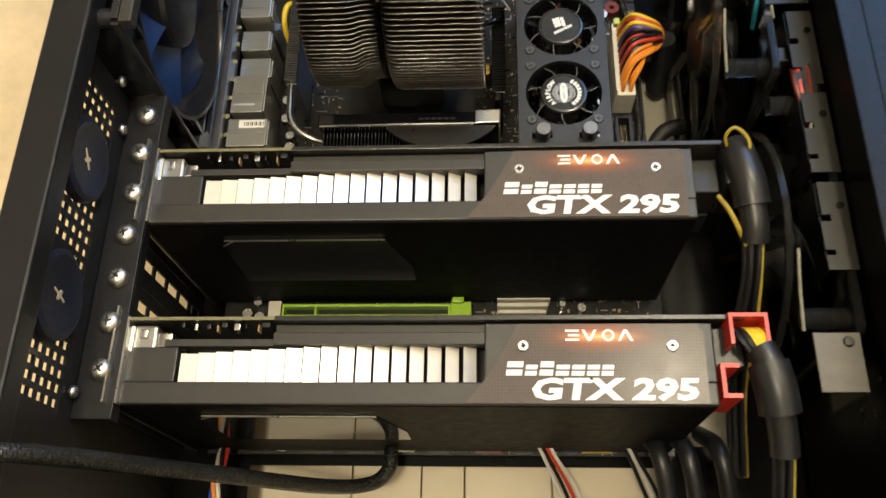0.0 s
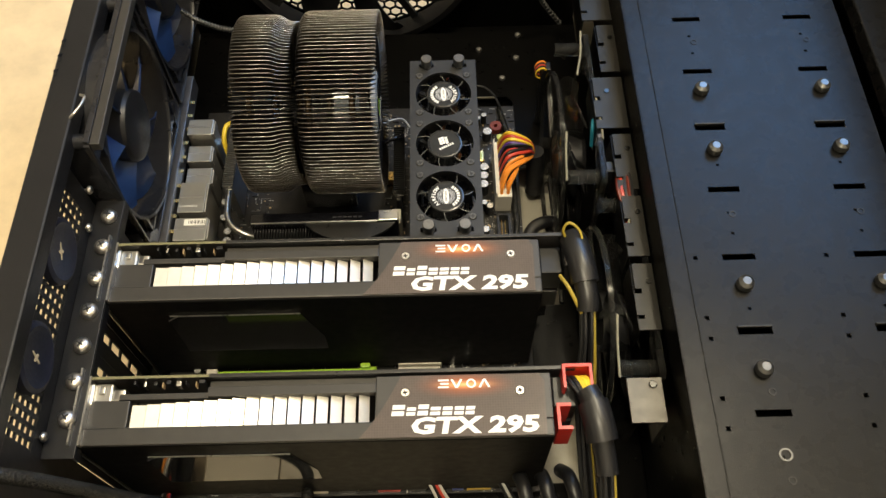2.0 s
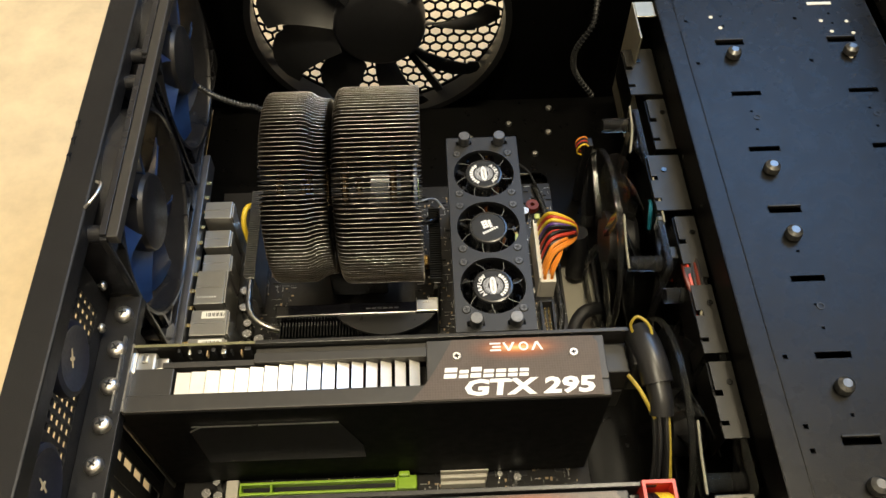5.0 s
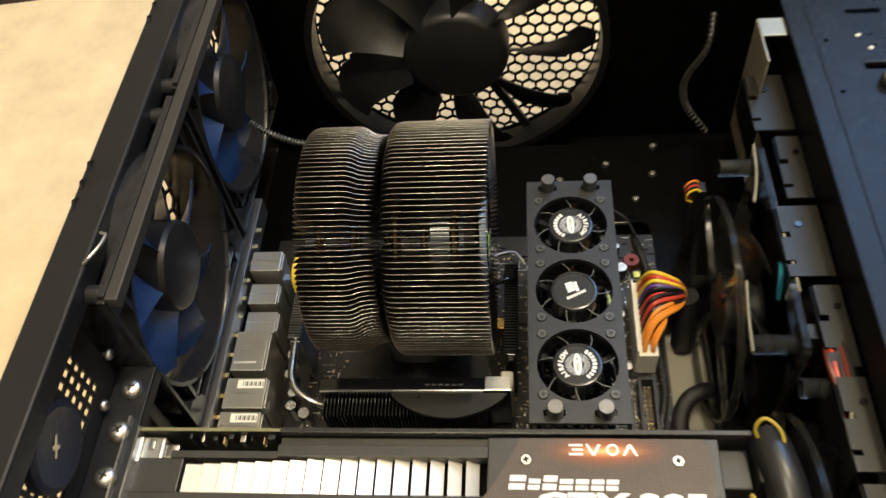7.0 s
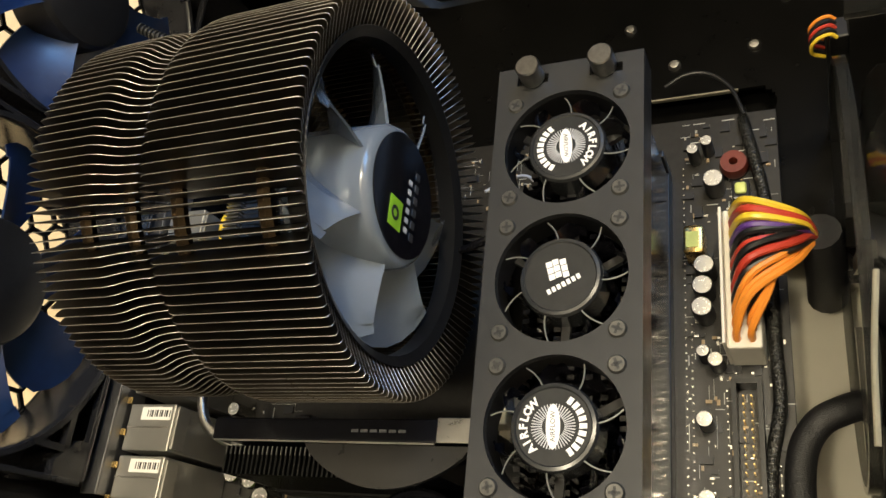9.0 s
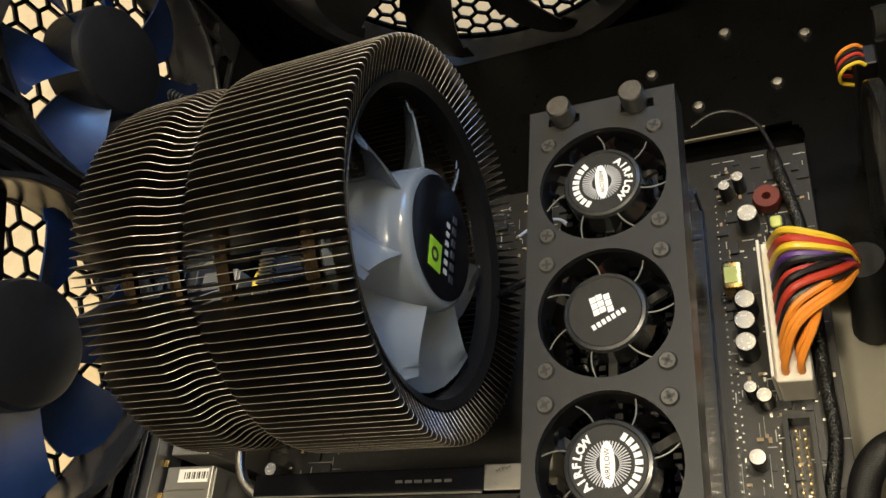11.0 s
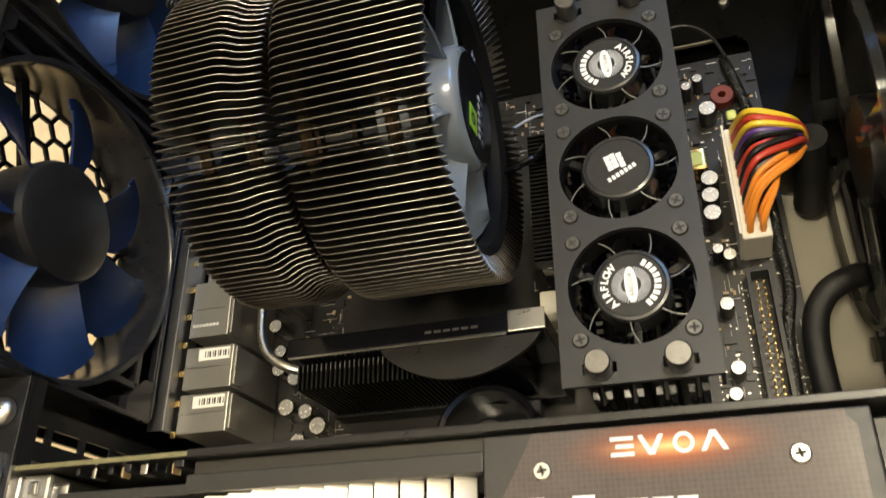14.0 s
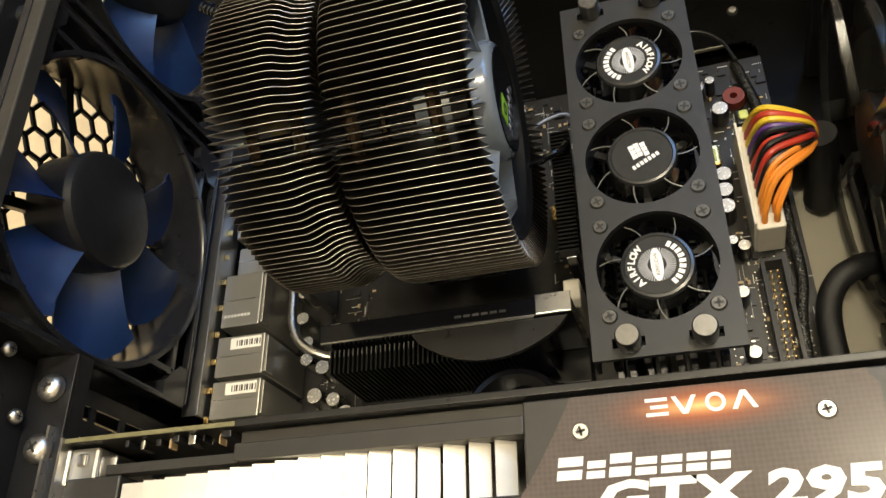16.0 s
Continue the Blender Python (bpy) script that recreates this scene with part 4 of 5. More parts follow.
                    mm = mr @ Matrix.Rotation(a, 4, "Z") @ Matrix.Translation((0.0079, 0, 0)) @ Matrix.Rotation(-math.pi / 2, 4, "Z")
                    if sgn > 0:
                        lettering("letter", ch, 0.0031, mm, M_PRINT, hub, 0.00006, bold=0.00011)
                    else:
                        bm = B()
                        box(bm, -0.00066, 0.00066, -0.0010, 0.0010, 0, 0.00008, 0, mm)
                        part("letter_bar", bm, M_PRINT, hub, smooth=False)
        else:
            mr = m0 @ Matrix.Rotation(rot, 4, "Z")
            bm = B()
            for i in range(3):
                for j in range(3):
                    x, yy = -0.0031 + 0.0019 * i + 0.0004 * j, 0.0002 + 0.0019 * j - 0.0006 * i + (0.0004 if i == 1 else 0)
                    prism(bm, [(x, yy), (x + 0.0017, yy - 0.0003), (x + 0.0021, yy + 0.0013), (x + 0.0004, yy + 0.0017)], 0.0001, mr @ Matrix.Translation((0, 0, 0)))
            part("sail_print", bm, M_PRINT, hub, "white mark of three sails", smooth=False)
            bm = B()
            for i in range(7):
                x = -0.0052 + 0.00152 * i
                box(bm, x, x + 0.00105, -0.0034, -0.0019, 0, 0.0001, 0, mr)
            part("word_bar", bm, M_PRINT, hub, "row of small white bars", smooth=False)
    return th


M_MODULE = mat("satin_black_bracket", (0.031, 0.032, 0.034), 0.36, metal=0.3, vary=0.06, scale=90, bump=0.02, bump_scale=6000)
M_BLADEGLINT = mat("painted_blade_glint", (0.13, 0.13, 0.12), 0.3, vary=0.3, scale=200)
M_MODHUB = mat("grey_black_fan", (0.020, 0.021, 0.022), 0.24, vary=0.15, scale=200)
fan_module()


# ---- graphics cards ----
def graphics_card(dy, plug):
    """Local z = 0 is the top edge, x from the bracket, y = 0 the back of the board."""
    th = thing("graphics_card", "long black dual-slot graphics card with a printed badge", "graphics card", Matrix.Translation((0, -0.0172 + dy, 0.146)), "graphics cards")
    pcb = part("circuit_board", box(B(), 0.006, 0.262, -0.0016, 0.0, -0.107, 0.0006), M_PCB, th)
    part("board_edge", box(B(), 0.006, 0.069, -0.0015, -0.0001, 0.0006, 0.0009), M_PCBEDGE, pcb, "pale olive cut edge of the board")
    part("edge_guard", box(B(), 0.0692, 0.262, -0.0019, 0.0003, -0.0020, 0.0012, 0.0003), M_SATINPLATE, pcb, "satin black guard on the board's edge")
    # bracket
    bm = holed_plate(B(), -0.037, 0.004, -0.112, 0.004, [(-0.034, -0.022, -0.1, -0.015)], 0.001, Matrix(((0, 0, 1, 0.0022), (1, 0, 0, 0), (0, 1, 0, 0), (0, 0, 0, 1))))
    part("bracket", bm, M_STEEL, th, "bright steel slot bracket", smooth=False)
    part("bracket_edge", box(B(), 0.0068, 0.0078, -0.0370, 0.0, -0.004, 0.0022), M_STEEL, th, "bright folded edge of the bracket")
    # video sockets behind the bracket
    for x, z in ((0.006, -0.004), (0.006, -0.05)):
        s = part("video_socket", box(B(), x, x + 0.0120, -0.0150, -0.0022, z - 0.03, z + 0.0005, 0.0012), M_PORT, th, "bright metal socket shell")
        part("socket_lip", box(B(), x + 0.0004, x + 0.0030, -0.0146, -0.0028, z - 0.025, z + 0.0026, 0.0008), M_STEEL, s)
        part("socket_lug", box(B(), x + 0.0121, x + 0.0185, -0.0118, -0.0050, z - 0.02, z - 0.0004, 0.0010), M_STEEL, s)
        part("socket_tab", box(B(), x + 0.0050, x + 0.0085, -0.0085, -0.0045, z + 0.0006, z + 0.0021, 0.0006), M_STEEL, s)
        for yy in (-0.0162, -0.0205):
            part("hex_post", cyl(B(), (x + 0.0010, yy, z - 0.0036), (1, 0, 0), 0.0022, 0.0075, 6, 0.0004), M_STEEL, s)
    for k in range(9):
        x = 0.0290 + 0.0043 * k
        part("board_chip", box(B(), x + 0.0007 * (k % 4), x + 0.0013 + 0.0010 * (k % 3), -0.0040 - 0.001 * (k % 2), -0.0018, -0.008, -0.0014 - 0.0009 * (k * 5 % 4), 0.0003), (M_CAPBODY, M_SOLDER, M_CAPBODY, M_CERAMIC)[k % 4], th)
    # shroud: top rails, ends and the face side
    top = -0.0002
    for nm, b in (("front_rail", (0.004, 0.2485, -0.0368, -0.0275, -0.006, top, 0.0008)), ("badge_seat", (0.157, 0.2485, -0.0275, -0.0030, -0.006, top, 0.0005)),
                  ("rear_rail", (0.069, 0.157, -0.0118, -0.0066, -0.006, top, 0.0004)), ("sunk_strip", (0.069, 0.172, -0.0066, -0.0022, -0.008, top - 0.0035, 0.0003)),
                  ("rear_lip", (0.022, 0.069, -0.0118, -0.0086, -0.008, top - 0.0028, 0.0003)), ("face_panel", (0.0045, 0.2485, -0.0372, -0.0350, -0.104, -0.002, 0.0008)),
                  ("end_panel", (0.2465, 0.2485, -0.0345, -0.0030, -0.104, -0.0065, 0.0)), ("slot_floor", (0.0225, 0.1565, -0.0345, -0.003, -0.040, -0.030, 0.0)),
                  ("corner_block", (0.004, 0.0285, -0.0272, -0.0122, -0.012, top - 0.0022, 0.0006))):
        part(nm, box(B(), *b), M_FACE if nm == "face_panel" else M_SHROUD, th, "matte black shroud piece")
    bm = B()
    prism(bm, [(0.034, -0.025), (0.041, -0.019), (0.111, -0.019), (0.121, -0.052), (0.121, -0.070), (0.034, -0.070)], 0.0006, Matrix(((1, 0, 0, 0), (0, 0, -1, -0.0372), (0, 1, 0, 0), (0, 0, 0, 1))))
    part("gloss_panel", bm, M_SHROUDGLOSS, th, "glossy panel on the shroud's face", smooth=False)
    bm = B()
    sweep(bm, [(0.0342, -0.0379, -0.0247), (0.041, -0.0379, -0.0188), (0.0411, -0.0379, -0.0188), (0.111, -0.0379, -0.0188)], 0.0004, 6, 4)
    part("bright_edge", bm, M_STEEL, th, "thin bright edge")
    # leaning bright slats in the side slot
    for k in range(17):
        x = 0.0305 + 0.00735 * k
        deep = -0.0016 - 0.00012 * k
        bm = B()
        w, drop = 0.0071 - 0.00012 * k, 0.0004 + 0.00020 * k
        pts = [(x, deep), (x + w, deep - drop), (x + w, deep - drop - 0.0006), (x + 0.0004, deep - 0.0006), (x + 0.0004, -0.03), (x, -0.03)]
        prism(bm, pts, 0.0155 - (0.00045 * (8 - k) if k < 8 else 0), Matrix(((1, 0, 0, 0), (0, 0, -1, -0.0118 - (0.00045 * (8 - k) if k < 8 else 0)), (0, 1, 0, 0), (0, 0, 0, 1))))
        part("slat", bm, M_ALU, th, "bright aluminium slat", smooth=False)
    # printed badge
    bm = B()
    left = [(0.1490, -0.0364), (0.1530, -0.0318), (0.1575, -0.0258), (0.1612, -0.0200), (0.1648, -0.0138), (0.1676, -0.0085), (0.1692, -0.0055), (0.1700, -0.0036)]
    pts = [(0.2445, -0.0364)] + [(0.2450, -0.0075), (0.2430, -0.0050), (0.2430, -0.0036)] + left[::-1]
    prism(bm, pts, 0.0008, Matrix.Translation((0, 0, 0.0)))
    badge = part("badge", bm, M_STICKER, th, "brown-grey printed badge with an orange flare", smooth=False)
    zt = 0.00085
    for x in (0.1724, 0.232):
        s = part("badge_screw", lathe(B(), [(0, 0.0004), (0.0008, 0.0004), (0.001, 0.0008), (0.0020, 0.0008), (0.0025, 0.0002), (0.0025, 0)], Matrix.Translation((x, -0.0130, zt)), 18), M_SCREW, badge, "zinc cross-head screw")
        bm = B()
        for a in (0.2, 0.2 + math.pi / 2):
            box(bm, -0.0013, 0.0013, -0.0003, 0.0003, 0.0007, 0.00095, 0, Matrix.Translation((x, -0.0130, zt)) @ Matrix.Rotation(a, 4, "Z"))
        part("cross_slot", bm, M_INK, s, smooth=False)
    lettering("model_print", "GTX 295", 0.0116, Matrix.Translation((0.2076, -0.0311, zt + 0.0001)), M_PRINT, badge, 0.00006, "large white model lettering", shear=0.12, width=0.0655, bold=0.00048)
    bm = B()
    for x, w, h in ((0.1652, 0.0064, 0.0058), (0.1728, 0.0046, 0.0044), (0.1785, 0.0054, 0.0058), (0.1850, 0.0052, 0.0044), (0.1913, 0.0050, 0.0044), (0.1974, 0.0048, 0.0044), (0.2032, 0.0046, 0.0044)):
        y0 = -0.0252
        for a, b in ((0.0, h * 0.42), (h * 0.58, h)):
            prism(bm, [(x + 0.16 * a, y0 + a), (x + w + 0.16 * a, y0 + a), (x + w + 0.16 * b, y0 + b), (x + 0.16 * b, y0 + b)], 0.0001, Matrix.Translation((0, 0, zt)))
    part("series_print", bm, M_PRINT, badge, "row of slanted white strokes", smooth=False)
    bm = B()
    for k, x in enumerate((0.1895, 0.1965, 0.2040, 0.2110)):
        y = -0.0108
        if k == 0:
            for yy in (0.0, 0.0019, 0.0038):
                box(bm, x + (0.0012 if yy == 0.0019 else 0), x + 0.0056, y + yy, y + yy + 0.0009, zt, zt + 0.0001)
        elif k == 1:
            prism(bm, [(x + 0.0020, y), (x + 0.0034, y), (x + 0.0058, y + 0.0047), (x + 0.0046, y + 0.0047), (x + 0.0027, y + 0.0012), (x + 0.0008, y + 0.0047), (x - 0.0004, y + 0.0047)], 0.0001, Matrix.Translation((0, 0, zt)))
        elif k == 2:
            lathe(bm, [(0.0016, 0), (0.0025, 0), (0.0025, 0.0001), (0.0016, 0.0001), (0.0016, 0)], Matrix.Translation((x + 0.0028, y + 0.00235, zt)), 24)
        else:
            prism(bm, [(x - 0.0004, y), (x + 0.0008, y), (x + 0.0027, y + 0.0035), (x + 0.0046, y), (x + 0.0058, y), (x + 0.0034, y + 0.0047), (x + 0.0020, y + 0.0047)], 0.0001, Matrix.Translation((0, 0, zt)))
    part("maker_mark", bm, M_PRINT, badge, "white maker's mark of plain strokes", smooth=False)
    # power sockets at the far end
    for z in (-0.006, -0.030) if plug is M_REDPLUG else (-0.010, -0.034):
        part("power_socket", box(B(), 0.2495, 0.262, -0.020, -0.003, z - 0.020, z, 0.0008), M_PLASTIC, th)
    return th


graphics_card(0.0, M_PLASTIC)
graphics_card(-0.0813, M_REDPLUG)


# ---- parts on the motherboard (heights are above the board's face) ----
def board_slot(y, x0, x1, material, latch, label):
    s = part("expansion_slot", box(B(), x0, x1, y - 0.0038, y - 0.0022, 0.0, 0.0112, 0.0003), material, board, label)
    part("slot_wall", box(B(), x0, x1, y + 0.0022, y + 0.0038, 0.0, 0.0112, 0.0003), material, s)
    part("slot_bed", box(B(), x0, x1, y - 0.0022, y + 0.0022, 0.0, 0.006), M_PLASTIC, s)
    for x in (x0, x0 + 0.018, x1 - 0.0012):
        part("slot_bridge", box(B(), x, x + 0.0012, y - 0.0022, y + 0.0022, 0.004, 0.0110), material, s)
    for k in range(9):
        x = x0 + 0.010 + k * 0.0105
        if x < x1 - 0.002:
            part("slot_rib", box(B(), x, x + 0.0006, y - 0.0044, y - 0.0038, 0.0, 0.0085), material, s)
    if latch:
        la = part("slot_latch", box(B(), x1, x1 + 0.0115, y - 0.0036, y + 0.0046, 0.0, 0.0125, 0.0008), material, s)
        part("latch_tab", box(B(), x1 + 0.0010, x1 + 0.0075, y + 0.0030, y + 0.0062, 0.010, 0.0155, 0.0008), material, la)


board_slot(-0.0610, 0.0445, 0.1370, M_GREEN, True, "lime green expansion slot")
board_slot(-0.0155, 0.0445, 0.1370, M_GREEN, True, "lime green expansion slot")
board_slot(-0.0975, 0.0445, 0.1370, M_GREEN, True, "lime green expansion slot")
board_slot(-0.1180, 0.0445, 0.1200, M_PLASTIC, False, "black expansion slot")
part("slot_label", box(B(), 0.0365, 0.0435, -0.0660, -0.0550, 0.0, 0.0102, 0.0003), M_WHITE, board, "off-white block beside the slot")
for k in range(4):
    part("drive_socket", box(B(), 0.1625, 0.1920 - 0.001 * k, -0.0520 - 0.0032 * k, -0.0498 - 0.0032 * k, 0.0, 0.0135 - 0.002 * k, 0.0004), M_WHITE, board, "off-white drive socket")


def can(x, y, r, h, name="capacitor", top=None, body=None):
    c = part(name, lathe(B(), [(r * 0.96, 0), (r, 0.0008), (r, h - 0.0006), (r * 0.93, h - 0.0001), (r * 0.9, h - 0.0002), (0, h - 0.0002)], Matrix.Translation((x, y, 0)), 18), body or M_CAPBODY, board)
    part("can_top", lathe(B(), [(r * 0.9, h - 0.00015), (r * 0.88, h), (0, h + 0.00005)], Matrix.Translation((x, y, 0)), 18), top or M_CAPTOP, c, "bright aluminium top")


for x, y, r, h in ((0.2262, 0.1020, 0.0036, 0.011), (0.2255, 0.0943, 0.0036, 0.011), (0.2252, 0.0862, 0.0036, 0.0115), (0.2250, 0.0710, 0.0022, 0.010), (0.2290, 0.0680, 0.0026, 0.010),
                   (0.2250, 0.0480, 0.0028, 0.010), (0.2300, 0.1360, 0.0037, 0.010), (0.2230, 0.1490, 0.0022, 0.010), (0.2280, 0.1520, 0.0022, 0.010), (0.2252, 0.0230, 0.0028, 0.010), (0.2230, 0.0140, 0.0026, 0.008)):
    can(x, y, r, h)
for x, y, r, h in ((0.0355, 0.1300, 0.0034, 0.012), (0.0350, 0.1150, 0.0034, 0.012), (0.0345, 0.0960, 0.0030, 0.012), (0.0350, 0.0750, 0.0038, 0.012), (0.0355, 0.0620, 0.0038, 0.012), (0.0390, 0.0500, 0.0034, 0.012), (0.0400, 0.0410, 0.0038, 0.014),
                   (0.0480, 0.0365, 0.0042, 0.014), (0.0440, 0.0245, 0.0045, 0.012), (0.0530, 0.0220, 0.0040, 0.012), (0.0580, 0.0160, 0.0046, 0.010), (0.0500, 0.0100, 0.0040, 0.011),
                   (0.0600, 0.0050, 0.0035, 0.009), (0.0700, 0.0080, 0.0040, 0.009), (0.0320, -0.0640, 0.0036, 0.010), (0.0250, -0.0620, 0.0036, 0.010), (0.0300, -0.0550, 0.0028, 0.009),
                   (0.1980, -0.0560, 0.0022, 0.007), (0.2080, -0.0590, 0.0030, 0.009), (0.0560, -0.1270, 0.0030, 0.008), (0.1150, -0.1265, 0.0032, 0.009)):
    can(x, y, r * 0.85, h, body=M_CANSIDE)
# coils and chokes
part("coil", lathe(B(), [(0.0016, 0.001), (0.0046, 0.0005), (0.0052, 0.003), (0.0046, 0.0062), (0.0016, 0.0062), (0.0012, 0.003), (0.0016, 0.001)], Matrix.Translation((0.2370, 0.1440, 0)), 22), M_DARKRED, board, "dark red wound coil")
yc = part("coil", box(B(), 0.2360, 0.2422, 0.1285, 0.1362, 0.0, 0.0060, 0.0008), M_CAPBODY, board, "boxed coil with a yellow-green top")
part("coil_top", box(B(), 0.2372, 0.2412, 0.1300, 0.1346, 0.0060, 0.0078, 0.0010), M_LIME, yc, "yellow-green top")
ch = part("choke", box(B(), 0.2195, 0.2265, 0.1060, 0.1170, 0.0, 0.0120, 0.0014), M_GOLD, board, "gold and green choke")
part("choke_top", box(B(), 0.2205, 0.2248, 0.1080, 0.1140, 0.0120, 0.0124), M_LIME, ch, "pale green patch")
for x, y in ((0.1560, 0.098), (0.0560, 0.1340), (0.0620, 0.0420), (0.0700, 0.0450), (0.0640, 0.1380)):
    part("choke", box(B(), x - 0.0040, x + 0.0040, y - 0.0040, y + 0.0040, 0.0, 0.0080, 0.0010), M_GOLD if x > 0.1 else M_CAPBODY, board, "gold-topped choke")


def small_parts():
    """Countless tiny chips, resistors and pins scattered on the board."""
    rnd = random.Random(4)
    specs = [("chip_scatter", M_CAPBODY, 260, 0.0016, 0.0010, 0.0009), ("resistor_scatter", M_SOLDER, 420, 0.00055, 0.00030, 0.0005), ("ceramic_scatter", M_CERAMIC, 240, 0.0007, 0.0004, 0.0006), ("silk_print", M_SILK, 360, 0.0016, 0.00012, 0.00004)]
    areas = [(0.2185, 0.2510, -0.01, 0.166, 5), (0.040, 0.066, 0.0, 0.160, 3), (0.022, 0.245, -0.066, -0.048, 3), (0.022, 0.245, -0.135, -0.122, 3), (0.15, 0.176, 0.03, 0.16, 3), (0.07, 0.16, 0.135, 0.166, 2)]
    bag = [a for a in areas for _ in range(a[4])]
    for name, material, n, a, b, h in specs:
        vs, fs = [], []
        for k in range(n):
            x0, x1, y0, y1, _ = rnd.choice(bag)
            x, y = rnd.uniform(x0, x1), rnd.uniform(y0, y1)
            s = rnd.uniform(0.6, 1.5)
            w, d = (a * s, b * s) if rnd.random() < 0.5 else (b * s, a * s)
            i = len(vs)
            vs += [(x + sx * w, y + sy * d, z) for z in (0, h * s) for sx, sy in ((-1, -1), (1, -1), (1, 1), (-1, 1))]
            fs += [tuple(i + q for q in f) for f in ((4, 5, 6, 7), (0, 1, 5, 4), (1, 2, 6, 5), (2, 3, 7, 6), (3, 0, 4, 7))]
        me = bpy.data.meshes.new(name)
        me.from_pydata(vs, [], fs)
        me.materials.append(material)
        ob = new(name, me)
        ob.parent = board
        tagged(ob, kind="stuff")
    # rows of solder pins
    vs, fs = [], []
    rows = [(0.2205, 0.030 + 0.0028 * k) for k in range(20)] + [(0.2185, 0.014 + 0.0028 * k) for k in range(48)] + [(0.2315, 0.010 + 0.0026 * k) for k in range(20)] + [(0.070 + 0.0024 * k, -0.1310) for k in range(28)] + [(0.2470, 0.002 + 0.003 * k) for k in range(18)]
    for x, y in rows:
        i = len(vs)
        vs += [(x + sx * 0.00024, y + sy * 0.00024, z) for z in (0, 0.0012) for sx, sy in ((-1, -1), (1, -1), (1, 1), (-1, 1))]
        fs += [tuple(i + q for q in f) for f in ((4, 5, 6, 7), (0, 1, 5, 4), (1, 2, 6, 5), (2, 3, 7, 6), (3, 0, 4, 7))]
    me = bpy.data.meshes.new("solder_pin")
    me.from_pydata(vs, [], fs)
    me.materials.append(M_SOLDER)
    ob = new("solder_pin", me)
    ob.parent = board
    tagged(ob, kind="stuff")
    # fine printed traces
    vs, fs = [], []
    for k in range(150):
        x0, x1, y0, y1, _ = rnd.choice(bag)
        x, y = rnd.uniform(x0, x1 - 0.004), rnd.uniform(y0, y1 - 0.004)
        w, d = (rnd.uniform(0.003, 0.012), 0.00012) if rnd.random() < 0.4 else (0.00012, rnd.uniform(0.003, 0.012))
        i = len(vs)
        vs += [(x, y, 0.00003), (min(x + w, 0.2515), y, 0.00003), (min(x + w, 0.2515), y + d, 0.00003), (x, y + d, 0.00003)]
        fs.append((i, i + 1, i + 2, i + 3))
    me = bpy.data.meshes.new("trace_print")
    me.from_pydata(vs, [], fs)
    me.materials.append(M_SILK)
    ob = new("trace_print", me)
    ob.parent = board
    tagged(ob, kind="stuff")


small_parts()

# rear sockets
for y0, y1, x1, h, lab in ((0.0095, 0.0255, 0.0325, 0.0380, True), (0.0275, 0.0455, 0.0325, 0.0380, True), (0.0500, 0.0750, 0.0285, 0.0380, False), (0.0790, 0.0930, 0.0280, 0.030, False), (0.0960, 0.1100, 0.0270, 0.0340, False), (0.1140, 0.1280, 0.0280, 0.0420, False)):
    s = part("port_shell", box(B(), 0.0100, x1, y0, y1, 0.0, h, 0.0005), M_PORT, board, "bright metal socket shell")
    part("port_seam", box(B(), 0.0100, x1 - 0.002, (y0 + y1) / 2 - 0.0002, (y0 + y1) / 2 + 0.0002, h, h + 0.00025), M_STEEL, s)
    part("port_lip", box(B(), x1, x1 + 0.0012, y0 + 0.001, y1 - 0.001, h - 0.0075, h - 0.0008, 0.0003), M_PORT, s)
    if lab:
        lb = part("paper_label", box(B(), 0.0165, x1 - 0.0015, y1 - 0.0062, y1 - 0.0012, h, h + 0.0004), M_LABEL, s, "white paper label with a bar code")
        for k in range(14):
            x = 0.0195 + 0.0008 * k + (0.0004 if k % 3 else 0)
            part("code_bar", box(B(), x, x + 0.0004, y1 - 0.0050, y1 - 0.0024, h + 0.0004, h + 0.0005), M_INK, lb)
    elif y0 == 0.05:
        for k in range(8):
            part("stamped_bar", box(B(), 0.0115 + 0.0016 * k, 0.0126 + 0.0016 * k, 0.0545, 0.0558, h, h + 0.0001), M_SILK, s)
shield = thing("port_shield", "thin steel shield round the rear sockets", "port shield")
part("upper_strip", box(B(), 0.0010, 0.0085, 0.010, 0.168, 0.0785, 0.0793, 0.0002), M_SHIELD, shield)
part("edge_strip", box(B(), 0.0073, 0.0085, 0.010, 0.168, 0.0650, 0.0784), M_SHIELD, shield)
for k in range(12):
    part("spring_finger", box(B(), 0.0086, 0.0106, 0.008 + 0.0125 * k, 0.0105 + 0.0125 * k, 0.0735, 0.0742, 0.0001), M_GOLD, shield, "gold spring finger")

# heat sinks and pipe round the processor
hs = thing("chipset_heat_sink", "black finned chipset heat sink with a rounded plate", "heat sink")
part("block", box(B(), 0.066, 0.164, 0.0295, 0.0370, 0.052, 0.0895, 0.0006), M_GLOSSBLACK, hs)
part("bright_line", box(B(), 0.067, 0.1505, 0.0290, 0.0295, 0.0890, 0.0896), M_STEEL, hs)
for k in range(38):
    part("fin", box(B(), 0.0680 + 0.0019 * k, 0.0687 + 0.0019 * k, 0.0190, 0.0285, 0.046, 0.0830), M_BLACKFIN, hs)
# small pale ticks on the first half of the fins
for k in range(19):
    part("fin_tip", box(B(), 0.0682 + 0.0019 * k, 0.0686 + 0.0019 * k, 0.0256, 0.0284, 0.0831, 0.0835), M_GREYFIN, hs, "pale tick on a fin's top")
part("fin_base", box(B(), 0.066, 0.164, 0.0180, 0.0370, 0.0358, 0.0460, 0.0006), M_BLACKFIN, hs)
